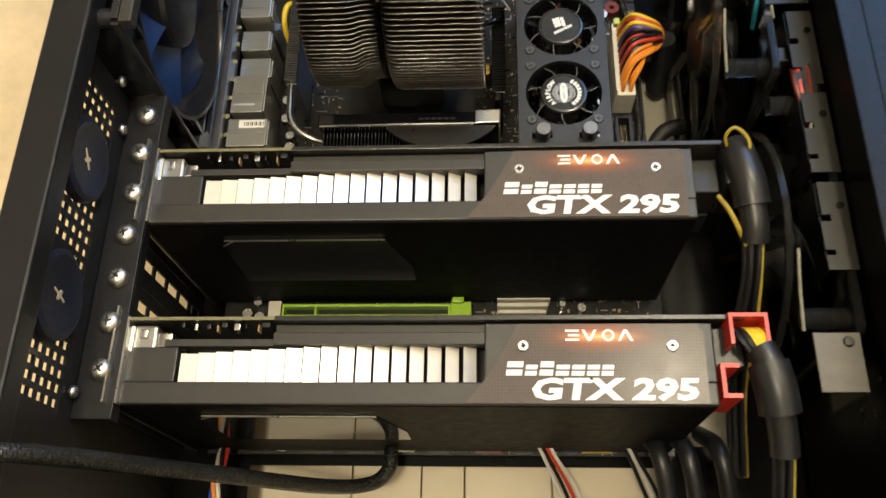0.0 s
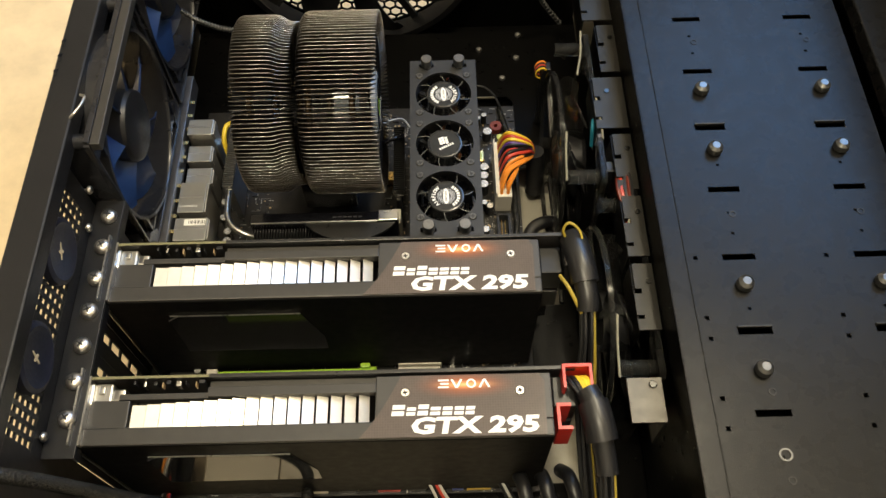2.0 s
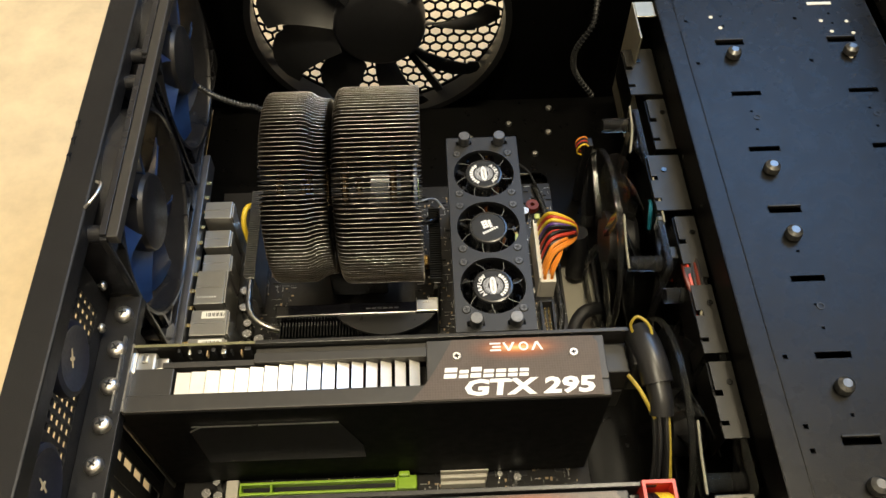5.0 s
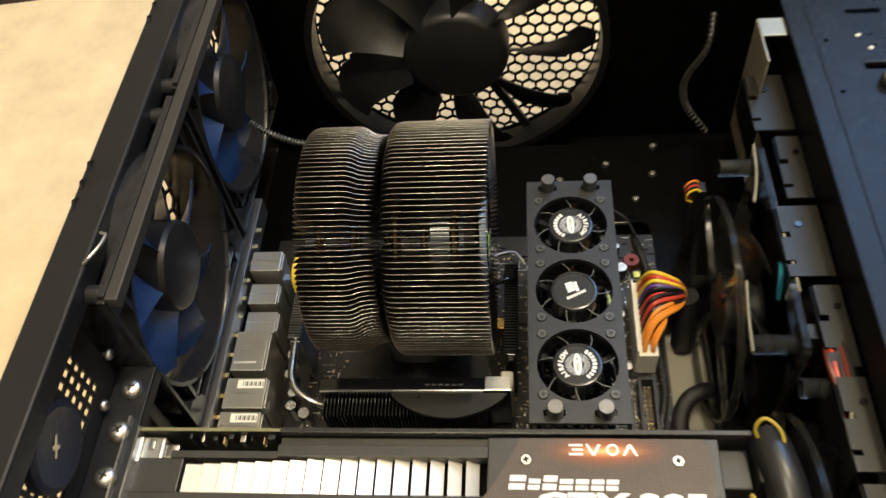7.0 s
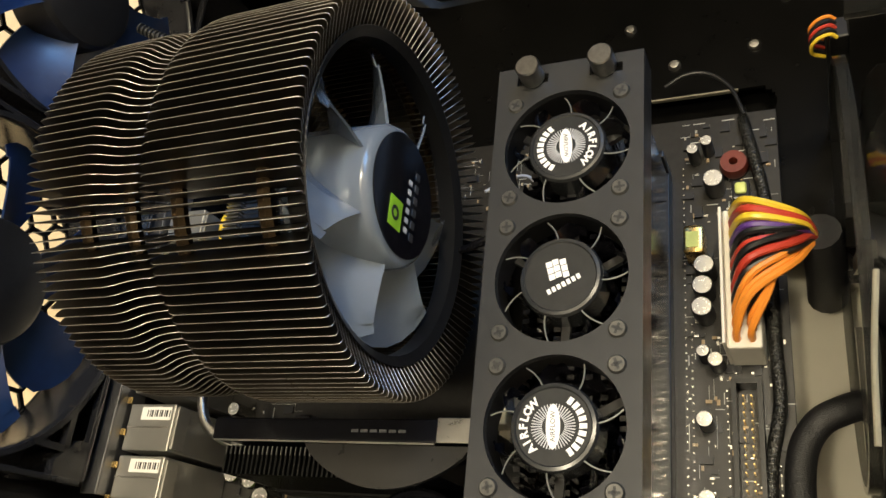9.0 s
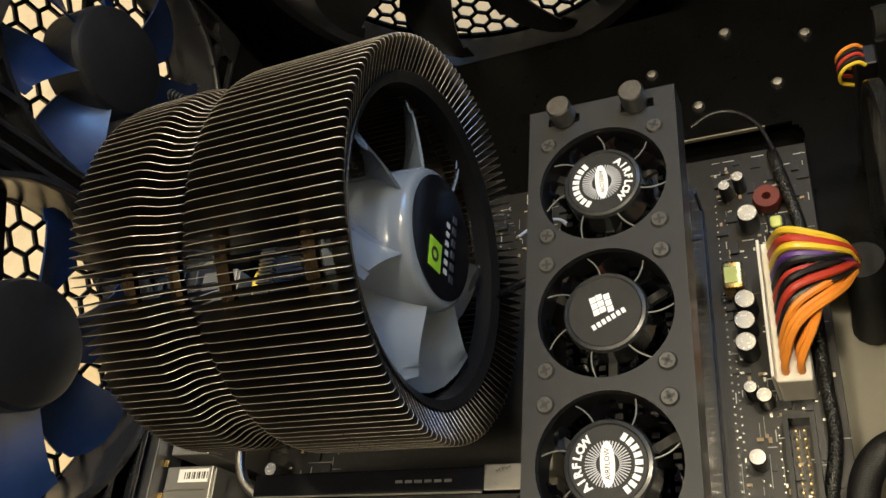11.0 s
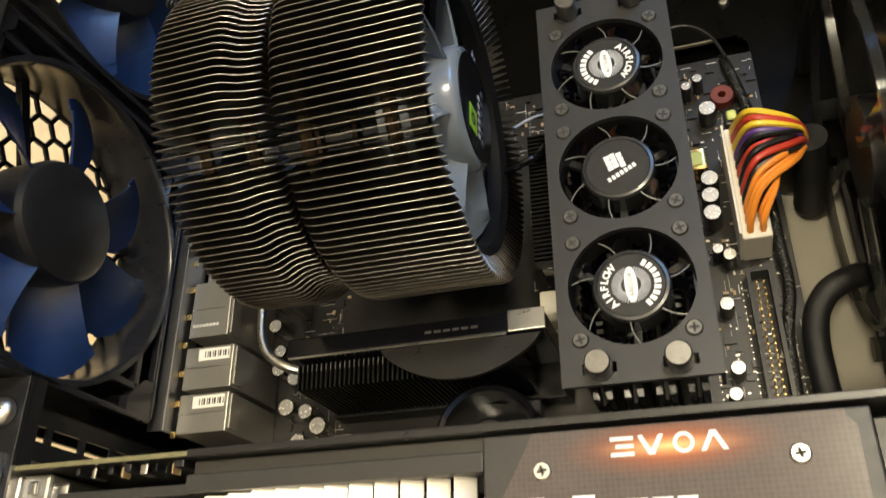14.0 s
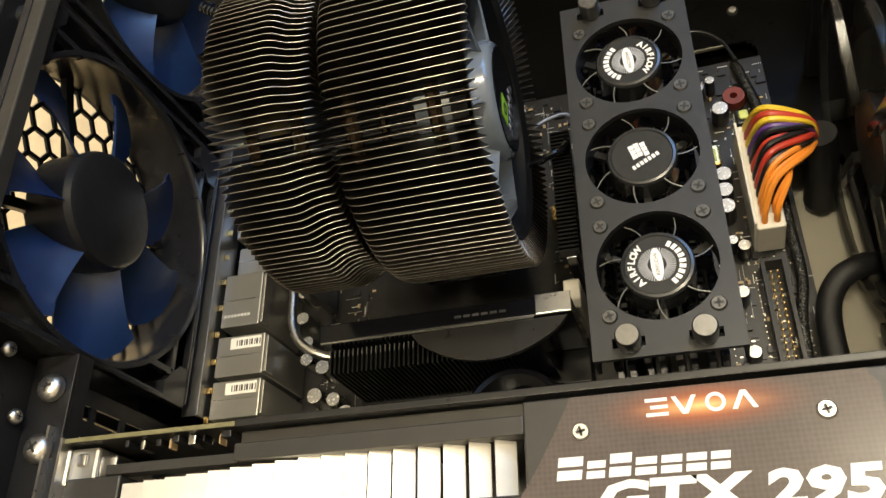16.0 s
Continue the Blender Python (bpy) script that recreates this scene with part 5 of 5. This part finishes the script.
part("end_tag", box(B(), 0.1515, 0.1645, 0.0295, 0.0372, 0.0897, 0.0907, 0.0003), M_STEEL, hs, "bright steel tag")
bm = B()
arc = [(0.1035 + 0.0590 * k / 24, 0.0288 - 0.0135 * math.sin(math.pi * k / 24) ** 0.7) for k in range(25)]
prism(bm, arc, 0.0022, Matrix.Translation((0, 0, 0.0865)))
part("rounded_plate", bm, M_SATINPLATE, hs, "glossy half-round plate", smooth=False)
part("neck", box(B(), 0.116, 0.152, 0.0200, 0.0285, 0.046, 0.0864), M_GLOSSBLACK, hs)
for k in range(6):
    part("mark_bar", box(B(), 0.121 + 0.0034 * k, 0.1235 + 0.0034 * k, 0.0325, 0.0334, 0.0896, 0.0898), M_SHIELD, hs)
cf = thing("chipset_fan", "small black round chipset fan", "fan")
part("fan_ring", lathe(B(), [(0.0170, 0), (0.0195, 0), (0.0195, 0.016), (0.0185, 0.0170), (0.0170, 0.016), (0.0170, 0)], Matrix.Translation((0.137, -0.0005, 0.052)), 40), M_GLOSSBLACK, cf)
part("fan_hub", cyl(B(), (0.137, -0.0005, 0.052), (0, 0, 1), 0.008, 0.013, 24, 0.001), M_PLASTIC, cf)
part("foot", box(B(), 0.120, 0.154, -0.0172, 0.0168, 0.0355, 0.0520, 0.001), M_GLOSSBLACK, cf)
vr = thing("regulator_heat_sink", "ribbed grey heat sink with a bright bent heat pipe", "heat sink")
part("body", box(B(), 0.0420, 0.0480, 0.0660, 0.1340, 0.0480, 0.0760, 0.0005), M_GREYFIN, vr)
part("foot", box(B(), 0.0430, 0.0470, 0.0680, 0.1320, 0.0355, 0.0480), M_GREYFIN, vr)
for k in range(40):
    part("rib", box(B(), 0.0415, 0.0485, 0.0665 + 0.0017 * k, 0.0672 + 0.0017 * k, 0.0761, 0.0800), M_GREYFIN, vr)
part("heat_pipe", sweep(B(), [(0.0450, 0.070, 0.0745), (0.0452, 0.0560, 0.0745), (0.0462, 0.0450, 0.0745), (0.0505, 0.0370, 0.0740), (0.0590, 0.0320, 0.0725), (0.0680, 0.0305, 0.0690)], 0.0020, 10, 6), M_STEEL, vr, "bright heat pipe")
hs2 = thing("memory_side_heat_sink", "black comb heat sink beside the memory", "heat sink")
part("body", box(B(), 0.1620, 0.1668, 0.0560, 0.1120, 0.0355, 0.0790, 0.0006), M_GLOSSBLACK, hs2)
for k in range(32):
    part("rib", box(B(), 0.1606, 0.1682, 0.0564 + 0.00175 * k, 0.0571 + 0.00175 * k, 0.0791, 0.0840), M_BLACKFIN, hs2)
part("latch_block", box(B(), 0.1585, 0.1650, 0.0405, 0.0530, 0.0355, 0.0670, 0.0008), M_WHITE, hs2, "cream memory latch")
part("latch_step", box(B(), 0.1600, 0.1640, 0.0360, 0.0404, 0.0355, 0.0590, 0.0006), M_WHITE, hs2)
part("clip", sweep(B(), [(0.160, 0.120, 0.060), (0.166, 0.112, 0.078), (0.1660, 0.100, 0.088), (0.158, 0.095, 0.090), (0.151, 0.094, 0.088)], 0.0014, 8, 5), M_GLOSSBLACK, hs2)

# mains connector block with its wires
ax = thing("power_connector", "off-white main power plug with a bent bundle of coloured wires", "power plug")
part("plug", box(B(), 0.2338, 0.2446, 0.0680, 0.1170, 0.0358, 0.0560, 0.0008), M_WHITE, ax, "off-white nylon plug")
part("plug_lip", box(B(), 0.2328, 0.2338, 0.0685, 0.1165, 0.0358, 0.0600, 0.0003), M_WHITE, ax)
part("plug_clip", box(B(), 0.2446, 0.2470, 0.0885, 0.0965, 0.0400, 0.0590, 0.0006), M_WHITE, ax)
order = [M_YELLOW, M_RED, M_YELLOW, M_PURPLE, M_BLACKWIRE, M_RED, M_BLACKWIRE, M_RED, M_BLACKWIRE, M_ORANGE, M_ORANGE, M_ORANGE]
order2 = [M_ORANGE, M_YELLOW, M_RED, M_BLACKWIRE, M_BLACKWIRE, M_RED, M_BLACKWIRE, M_BLACKWIRE, M_BLACKWIRE, M_BLACKWIRE, M_ORANGE, M_ORANGE]
rnd = random.Random(9)
for row, cols in ((0, order), (1, order2)):
    for k, c in enumerate(cols):
        y = 0.1145 - 0.0040 * k
        x = 0.2370 + 0.0046 * row
        f = k / 11
        up = 0.0690 - 0.004 * row + 0.006 * (1 - f) + rnd.uniform(-0.001, 0.001)
        ye = 0.1050 - 0.0045 * f + rnd.uniform(-0.002, 0.002)
        xe = 0.2600 - 0.002 * f + rnd.uniform(-0.0015, 0.0015) - 0.003 * row
        pts = [(x, y, 0.054), (x + 0.0006, y - 0.0005 + 0.003 * f, 0.0615), (x + 0.006, y * 0.62 + ye * 0.38, up), (xe - 0.003, y * 0.25 + ye * 0.75, up - 0.003), (xe + 0.0015, ye + 0.001, up - 0.010), (0.2630 + 0.003 * (f - 0.5), 0.1040 + 0.002 * row, 0.052), (0.2640, 0.1035, 0.044)]
        part("wire", sweep(B(), pts, 0.00125, 7, 6), c, ax)
part("bundle_sleeve", sweep(B(), [(0.2632, 0.1050, 0.0590), (0.2642, 0.1035, 0.0500), (0.2650, 0.1010, 0.0380), (0.2650, 0.0980, 0.0180)], 0.0068, 14, 6), M_SLEEVE, ax, "black sleeve round the wires")
ide = thing("drive_connector", "black pin header socket with gold pins", "connector")
bm = holed_plate(B(), 0.2335, 0.2430, 0.0000, 0.0615, [(0.2350, 0.2415, 0.0015, 0.0600)], 0.0085, Matrix.Translation((0, 0, 0.0352)))
part("housing", bm, M_PLASTIC, ide, smooth=False)
for k in range(20):
    for x in (0.2369, 0.2394):
        part("pin", box(B(), x - 0.00025, x + 0.00025, 0.0040 + 0.00275 * k, 0.0045 + 0.00275 * k, 0.0352, 0.0415), M_GOLD, ide)


# ---- cables and the drive side ----
def cable(name, label, pts, r, material, extra=(), group=""):
    th = thing(name, label, "cable", group=group)
    part("sleeve", sweep(B(), pts, r, 12, 8), material, th)
    for nm, p2, r2, m2, lb in extra:
        part(nm, sweep(B(), p2, r2, 10, 6), m2, th, lb)
    return th


cable("sleeved_cable", "black mesh-sleeved cable along the board's edge", [(0.2400, 0.178, 0.020), (0.2405, 0.168, 0.032), (0.2420, 0.157, 0.0385), (0.2470, 0.128, 0.0390), (0.2475, 0.100, 0.0390), (0.2478, 0.072, 0.0395), (0.2480, 0.053, 0.0395), (0.2440, 0.030, 0.0390), (0.2435, -0.010, 0.0380)], 0.0023, M_BRAID)
cable("thick_cable", "thick black cable bent into the tray opening", [(0.2760, 0.058, 0.014), (0.2755, 0.0560, 0.032), (0.2725, 0.0530, 0.044), (0.2660, 0.0500, 0.0485), (0.2585, 0.0455, 0.0485), (0.2535, 0.0360, 0.0465), (0.2525, 0.018, 0.0450), (0.2550, -0.02, 0.043)], 0.0046, M_SLEEVE)
cable("thin_lead", "thin dark lead arched over the tray's opening", [(0.2120, 0.184, 0.036), (0.2200, 0.187, 0.038), (0.2290, 0.186, 0.038), (0.2370, 0.178, 0.038), (0.2415, 0.165, 0.0385)], 0.0008, M_TUBE)
cable("edge_cable", "black sleeved cable laid over the case's rim", [(-0.16, -0.170, 0.006), (-0.08, -0.1690, 0.11), (-0.035, -0.1670, 0.200), (-0.014, -0.1660, 0.2095), (0.005, -0.1645, 0.199), (0.040, -0.1600, 0.13), (0.080, -0.158, 0.075), (0.100, -0.154, 0.056), (0.108, -0.1460, 0.052), (0.1085, -0.1370, 0.050), (0.1085, -0.130, 0.040)], 0.0036, M_BRAID)

# twisted front-panel leads
bundle = thing("ribbon_of_leads", "red, blue and orange twisted leads hanging off the board", "cable")
for k, c in enumerate((M_RED, M_BLUEPLUG, M_ORANGE, M_WHITEWIRE, M_BLACKWIRE)):
    pts = [(0.022 + 0.002 * math.sin(1.3 * i + 1.25 * k), -0.1280 - 0.011 * i, 0.0400 + 0.014 * math.sin(i * 0.6) + 0.002 * math.cos(1.3 * i + 1.25 * k)) for i in range(7)]
    part("lead", sweep(B(), pts, 0.0011, 6, 6), c, bundle)
for x0, cols in ((0.184, (M_WHITEWIRE, M_BLACKWIRE, M_RED, M_WHITEWIRE)), (0.226, (M_BLACKWIRE, M_WHITEWIRE, M_BLACKWIRE))):
    w = thing("front_panel_lead", "thin black, white and red leads plugged on the board's edge", "cable", group="front panel leads")
    part("plug", box(B(), x0 - 0.004, x0 + 0.004, -0.1330, -0.1290, 0.0355, 0.0480, 0.0004), M_PLASTIC, w)
    for k, c in enumerate(cols):
        x = x0 - 0.003 + 0.002 * k
        part("lead", sweep(B(), [(x, -0.131, 0.0470), (x, -0.1325, 0.0520), (x + 0.004, -0.140, 0.050), (x + 0.012 + 0.001 * k, -0.156, 0.040), (x + 0.024, -0.185, 0.032 + 0.001 * k)], 0.0010, 6, 6), c, w)
for k, (x, w, m) in enumerate(((0.032, 0.012, M_PLASTIC), (0.060, 0.016, M_SOLDER), (0.0840, 0.014, M_PLASTIC), (0.1100, 0.009, M_WHITE), (0.1500, 0.014, M_REDPLUG), (0.1700, 0.010, M_SOLDER), (0.1960, 0.007, M_BLUEPLUG), (0.2050, 0.015, M_YELLOW), (0.126, 0.01, M_PLASTIC))):
    h = part("pin_header", box(B(), x, x + w, -0.1352, -0.1296, 0.0, 0.0048, 0.0003), m if m is not M_SOLDER else M_PLASTIC, board, "small coloured pin header")
    for q in range(int(w / 0.0025)):
        for yy in (-0.1342, -0.1316):
            part("pin", box(B(), x + 0.001 + 0.0025 * q, x + 0.0016 + 0.0025 * q, yy, yy + 0.0007, 0.0048, 0.0100), M_SOLDER, h)
for x in (0.234, 0.247, 0.262):
    cable("loose_cable", "loose black cable under the graphics cards", [(x, -0.128, 0.05), (x + 0.002, -0.140, 0.075), (x + 0.006, -0.162, 0.070), (x + 0.008, -0.2, 0.05), (x + 0.010, -0.25, 0.04)], 0.0042, M_TUBE, group="loose cables")

# cream panels under the open foot of the tray
for x0, x1 in ((0.036, 0.0838), (0.0846, 0.1210), (0.1218, 0.1440), (0.1448, 0.1900), (0.1908, 0.246)):
    solid("cream_panel", box(B(), x0, x1, -0.262, -0.1385, 0.0145, 0.0185, 0.0004), M_CREAM, "smooth cream panel below the tray's opening", "panel", group="cream panels")
solid("panel_rail", box(B(), 0.034, 0.248, -0.20, -0.192, 0.0005, 0.0143), M_CASE, "black rail under the cream panels", "rail")

# graphics power leads
g1 = thing("graphics_power_lead", "black-taped power lead with yellow wires", "cable")
part("plug", box(B(), 0.2625, 0.2720, -0.0370, -0.0205, 0.1130, 0.1440, 0.001), M_PLASTIC, g1)
part("wire", sweep(B(), [(0.2660, -0.0215, 0.143), (0.2625, -0.0180, 0.151), (0.2660, -0.0155, 0.155), (0.2720, -0.0200, 0.152), (0.2730, -0.028, 0.146)], 0.0008, 6, 6), M_DULLYEL, g1)
part("tape_sleeve", sweep(B(), [(0.2690, -0.0180, 0.1400), (0.2700, -0.0250, 0.1430), (0.2720, -0.0360, 0.1430), (0.2735, -0.0460, 0.1400)], 0.0080, 16, 5), M_TUBE, g1, "shiny black shrink sleeve")
part("thin_sleeve", sweep(B(), [(0.2735, -0.0455, 0.1400), (0.2745, -0.0540, 0.1370), (0.2745, -0.0600, 0.1330)], 0.0062, 14, 5), M_TUBE, g1)
for k, c in enumerate((M_DULLYEL, M_BLACKWIRE, M_BLACKWIRE, M_BLACKWIRE, M_BLACKWIRE, M_BLACKWIRE)):
    a = k * 1.05
    dx, dz = 0.0036 * math.cos(a), 0.0036 * math.sin(a)
    part("wire", sweep(B(), [(0.2745 + dx, -0.0580, 0.1330 + dz), (0.2745 + dx, -0.0750, 0.1220 + dz), (0.2740 + dx * 1.4, -0.0950, 0.1000 + dz), (0.2740 + dx, -0.1150, 0.0800 + dz), (0.2760 + dx, -0.1500, 0.0600 + dz)], 0.0013, 6, 6), c, g1)
part("side_wire", sweep(B(), [(0.2600, -0.0400, 0.138), (0.2635, -0.0470, 0.139), (0.2670, -0.0540, 0.137), (0.2710, -0.0620, 0.133)], 0.0011, 7, 6), M_DULLYEL, g1)
g2 = thing("graphics_power_lead", "black-taped power lead on red plugs with yellow wires", "cable")
bm = holed_plate(B(), 0.2545, 0.2700, -0.1115, -0.0985, [(0.2560, 0.2685, -0.1125, -0.1002)], 0.028, Matrix.Translation((0, 0, 0.1220)))
part("red_plug", bm, M_REDPLUG, g2, "bright red plug shell", smooth=False)
bm = holed_plate(B(), 0.2505, 0.2580, -0.1320, -0.1180, [(0.2522, 0.2590, -0.1302, -0.1198)], 0.026, Matrix.Translation((0, 0, 0.1190)))
part("red_plug", bm, M_REDPLUG, g2, "bright red plug shell", smooth=False)
for k, (x, c) in enumerate(((0.2570, M_BLACKWIRE), (0.2600, M_BLACKWIRE), (0.2622, M_YELLOW), (0.2645, M_YELLOW), (0.2668, M_YELLOW))):
    part("wire", sweep(B(), [(x, -0.1020, 0.134), (x, -0.1040, 0.1440), (x + 0.002, -0.1090, 0.1480), (0.2690 + 0.0015 * (k - 2), -0.1180, 0.1450)], 0.0013, 7, 6), c, g2)
part("tape_sleeve", sweep(B(), [(0.2670, -0.1120, 0.1450), (0.2690, -0.1170, 0.1455), (0.2700, -0.1200, 0.1450)], 0.0062, 14, 4), M_TUBE, g2, "shiny black shrink sleeve")
part("tape_sleeve", sweep(B(), [(0.2695, -0.1180, 0.1440), (0.2715, -0.1280, 0.1430), (0.2730, -0.1370, 0.1400)], 0.0082, 16, 4), M_TUBE, g2, "shiny black shrink sleeve")
part("thin_sleeve", sweep(B(), [(0.2728, -0.1360, 0.1400), (0.2745, -0.1460, 0.1350), (0.2750, -0.1520, 0.1320)], 0.0058, 14, 4), M_TUBE, g2)
for k, c in enumerate((M_DULLYEL, M_BLACKWIRE, M_BLACKWIRE, M_BLACKWIRE, M_BLACKWIRE, M_BLACKWIRE)):
    a = k * 1.05
    dx, dz = 0.0034 * math.cos(a), 0.0034 * math.sin(a)
    part("wire", sweep(B(), [(0.2750 + dx, -0.1500, 0.1320 + dz), (0.2755 + dx, -0.1700, 0.1200 + dz), (0.2760 + dx, -0.2000, 0.1000 + dz), (0.2760 + dx, -0.2500, 0.0900 + dz)], 0.0013, 6, 6), c, g2)

# clear intake fans seen edge on
for yc, xc, spin in ((0.0800, 0.2690, 0.0), (-0.0450, 0.2850, 0.5)):
    f = case_fan("intake_fan", "clear smoked-plastic intake fan standing edge on before the drives", 0.0600, 0.0575, 0.0190, 0.025, 7, Matrix.Translation((xc, yc, 0.0850)) @ TO_X, M_CLEAR, group="intake fans", spin=spin, drum=False)
    for o in f.children:
        if o.name.startswith(("frame", "strut")):
            o.data.materials.clear()
            o.data.materials.append(M_CLEAR)
    # pale streaks stand in for highlights on the clear plastic
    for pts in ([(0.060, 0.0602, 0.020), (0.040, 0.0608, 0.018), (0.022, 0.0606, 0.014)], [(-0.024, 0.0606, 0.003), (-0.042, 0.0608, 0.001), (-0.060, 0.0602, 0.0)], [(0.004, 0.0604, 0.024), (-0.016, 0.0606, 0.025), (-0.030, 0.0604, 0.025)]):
        part("bright_edge", sweep(B(), pts, 0.0007, 8, 6), M_EDGEGLINT, f, "pale streak painted as an edge highlight")
for k, c in enumerate((M_DARKRED, M_RED, M_BLACKWIRE, M_DARKRED, M_BLACKWIRE)):
    pts = [(0.3000 + 0.001 * k, 0.0300 - 0.002 * k, 0.118), (0.3000 + 0.0015 * k, 0.0260, 0.140 + 0.001 * k), (0.2985 + 0.002 * k, 0.0120 - 0.001 * k, 0.146), (0.3015 + 0.0012 * k, -0.0030, 0.140), (0.3020, -0.0150, 0.120)]
    if k == 0:
        lead = thing("drive_power_lead", "orange and red leads at the drive trays", "cable")
    part("lead", sweep(B(), pts, 0.0012, 6, 6), c, lead)
part("plug", box(B(), 0.2930, 0.3060, 0.0280, 0.0360, 0.1180, 0.1420, 0.0008), M_PLASTIC, lead)
teal = thing("fan_lead", "short teal fan lead", "cable")
part("lead", sweep(B(), [(0.2900, 0.058, 0.128), (0.2895, 0.062, 0.138), (0.2905, 0.068, 0.140), (0.2920, 0.074, 0.134)], 0.0012, 8, 6), M_TEAL, teal)
part("plug", box(B(), 0.2910, 0.2950, 0.0525, 0.0555, 0.1340, 0.1440, 0.0006), M_GREYPRINT, teal, "pale plug")
fp = thing("fan_plug", "small plug with red, orange and yellow leads", "plug")
part("plug", box(B(), 0.2700, 0.2760, 0.1545, 0.1620, 0.0290, 0.0920, 0.0006), M_PLASTIC, fp)
for k, c in enumerate((M_ORANGE, M_BLACKWIRE, M_RED, M_BLACKWIRE, M_YELLOW)):
    y = 0.1615 - 0.0017 * k
    part("lead", sweep(B(), [(0.2725, y, 0.0915), (0.2705, y + 0.0003, 0.0932), (0.2672, y - 0.0004, 0.0928), (0.2652, y - 0.0010, 0.0900), (0.2656, y - 0.0006, 0.0855), (0.2690, y, 0.0825)], 0.0006, 7, 6), c, fp)
for path, lab in (([(0.290, 0.268, 0.128), (0.286, 0.252, 0.114), (0.2765, 0.250, 0.094), (0.2755, 0.250, 0.080), (0.281, 0.253, 0.062), (0.2990, 0.262, 0.0295)], "thin ribbed grey lead hanging at the top wall"),
                  ([(0.006, 0.197, 0.117), (0.018, 0.192, 0.112), (0.032, 0.190, 0.106), (0.047, 0.189, 0.101), (0.066, 0.183, 0.080), (0.072, 0.180, 0.040)], "thin ribbed grey lead from the rear fan")):
    rl = thing("ribbed_lead", lab, "cable")
    part("core", sweep(B(), path, 0.0016, 8, 8), M_TUBE, rl)
    line = smooth_path(path, 7)
    rib = finish(lathe(B(), [(0.0014, -0.0007), (0.0024, -0.0004), (0.0024, 0.0004), (0.0014, 0.0007), (0.0014, -0.0007)], None, 10), "rib", True)
    rib.materials.append(M_RIB)
    for a, b in zip(line, line[1:]):
        share("rib", rib, rl, axis_matrix((a + b) / 2, b - a))
cable("fan_lead", "thin bright fan lead beside the processor cooler", [(0.172, 0.128, 0.060), (0.166, 0.134, 0.064), (0.158, 0.132, 0.066), (0.152, 0.126, 0.070)], 0.0006, M_GREYPRINT)
cable("fan_lead", "yellow and black fan lead near the rear sockets", [(0.037, 0.108, 0.055), (0.0350, 0.114, 0.068), (0.0365, 0.124, 0.073), (0.0410, 0.132, 0.068)], 0.0018, M_YELLOW)
cage = thing("drive_cage_flange", "pale bare-metal upper flange of the drive cage", "flange")
part("upright", box(B(), 0.2975, 0.2987, 0.1760, 0.2100, 0.0900, 0.1685, 0.0003), M_PALE, cage)
part("cap", box(B(), 0.2987, 0.3110, 0.1960, 0.2100, 0.1673, 0.1685, 0.0003), M_PALE, cage)
part("foot", box(B(), 0.2987, 0.3125, 0.1560, 0.2100, 0.0900, 0.0912, 0.0003), M_PALE, cage)
clip = thing("spring_clip", "small bright wire clip on the case's rim", "clip")
part("loop", sweep(B(), [(-0.0065, 0.028, 0.205), (-0.0035, 0.030, 0.207), (-0.0010, 0.036, 0.207), (-0.0010, 0.042, 0.206), (-0.0040, 0.044, 0.205)], 0.0008, 8, 6), M_STEEL, clip)
tray_screw = finish(lathe(B(), [(0.0026, 0), (0.0026, 0.0008), (0.0018, 0.0018), (0, 0.0020)], None, 14), "screw", True)
tray_screw.materials.append(M_SCREW)
for x, y in ((0.259, 0.226), (0.228, 0.236), (0.196, 0.222), (0.246, 0.204), (0.262, 0.252), (0.2145, 0.2000)):
    tagged(share("tray_screw", tray_screw, None, pose(x, y, TRAY)), "small bright screw in the dark tray", "screw", "tray screws")


# ---- marks on the cooler's hub label ----
zl = 0.1400 + 0.0152
bm = box(B(), -0.0120, -0.0030, 0.0005, 0.0080, zl, zl + 0.0001)
part("green_mark", bm, M_LOGOGREEN, cooler_label, "lime green square mark", smooth=False)
bm = lathe(B(), [(0.0012, 0), (0.0022, 0), (0.0022, 0.0002), (0.0012, 0.0002), (0.0012, 0)], Matrix.Translation((-0.0075, 0.0045, zl)), 20)
part("eye_print", bm, M_INK, cooler_label)
for k in range(6):
    part("word_bar", box(B(), -0.0105 + 0.0030 * k, -0.0089 + 0.0030 * k, -0.0036, -0.0016, zl, zl + 0.0001), M_GREYPRINT, cooler_label)
for k in range(6):
    part("word_bar", box(B(), -0.0115 + 0.0039 * k, -0.0092 + 0.0039 * k, -0.0078, -0.0056, zl, zl + 0.0001), M_SHIELD, cooler_label)
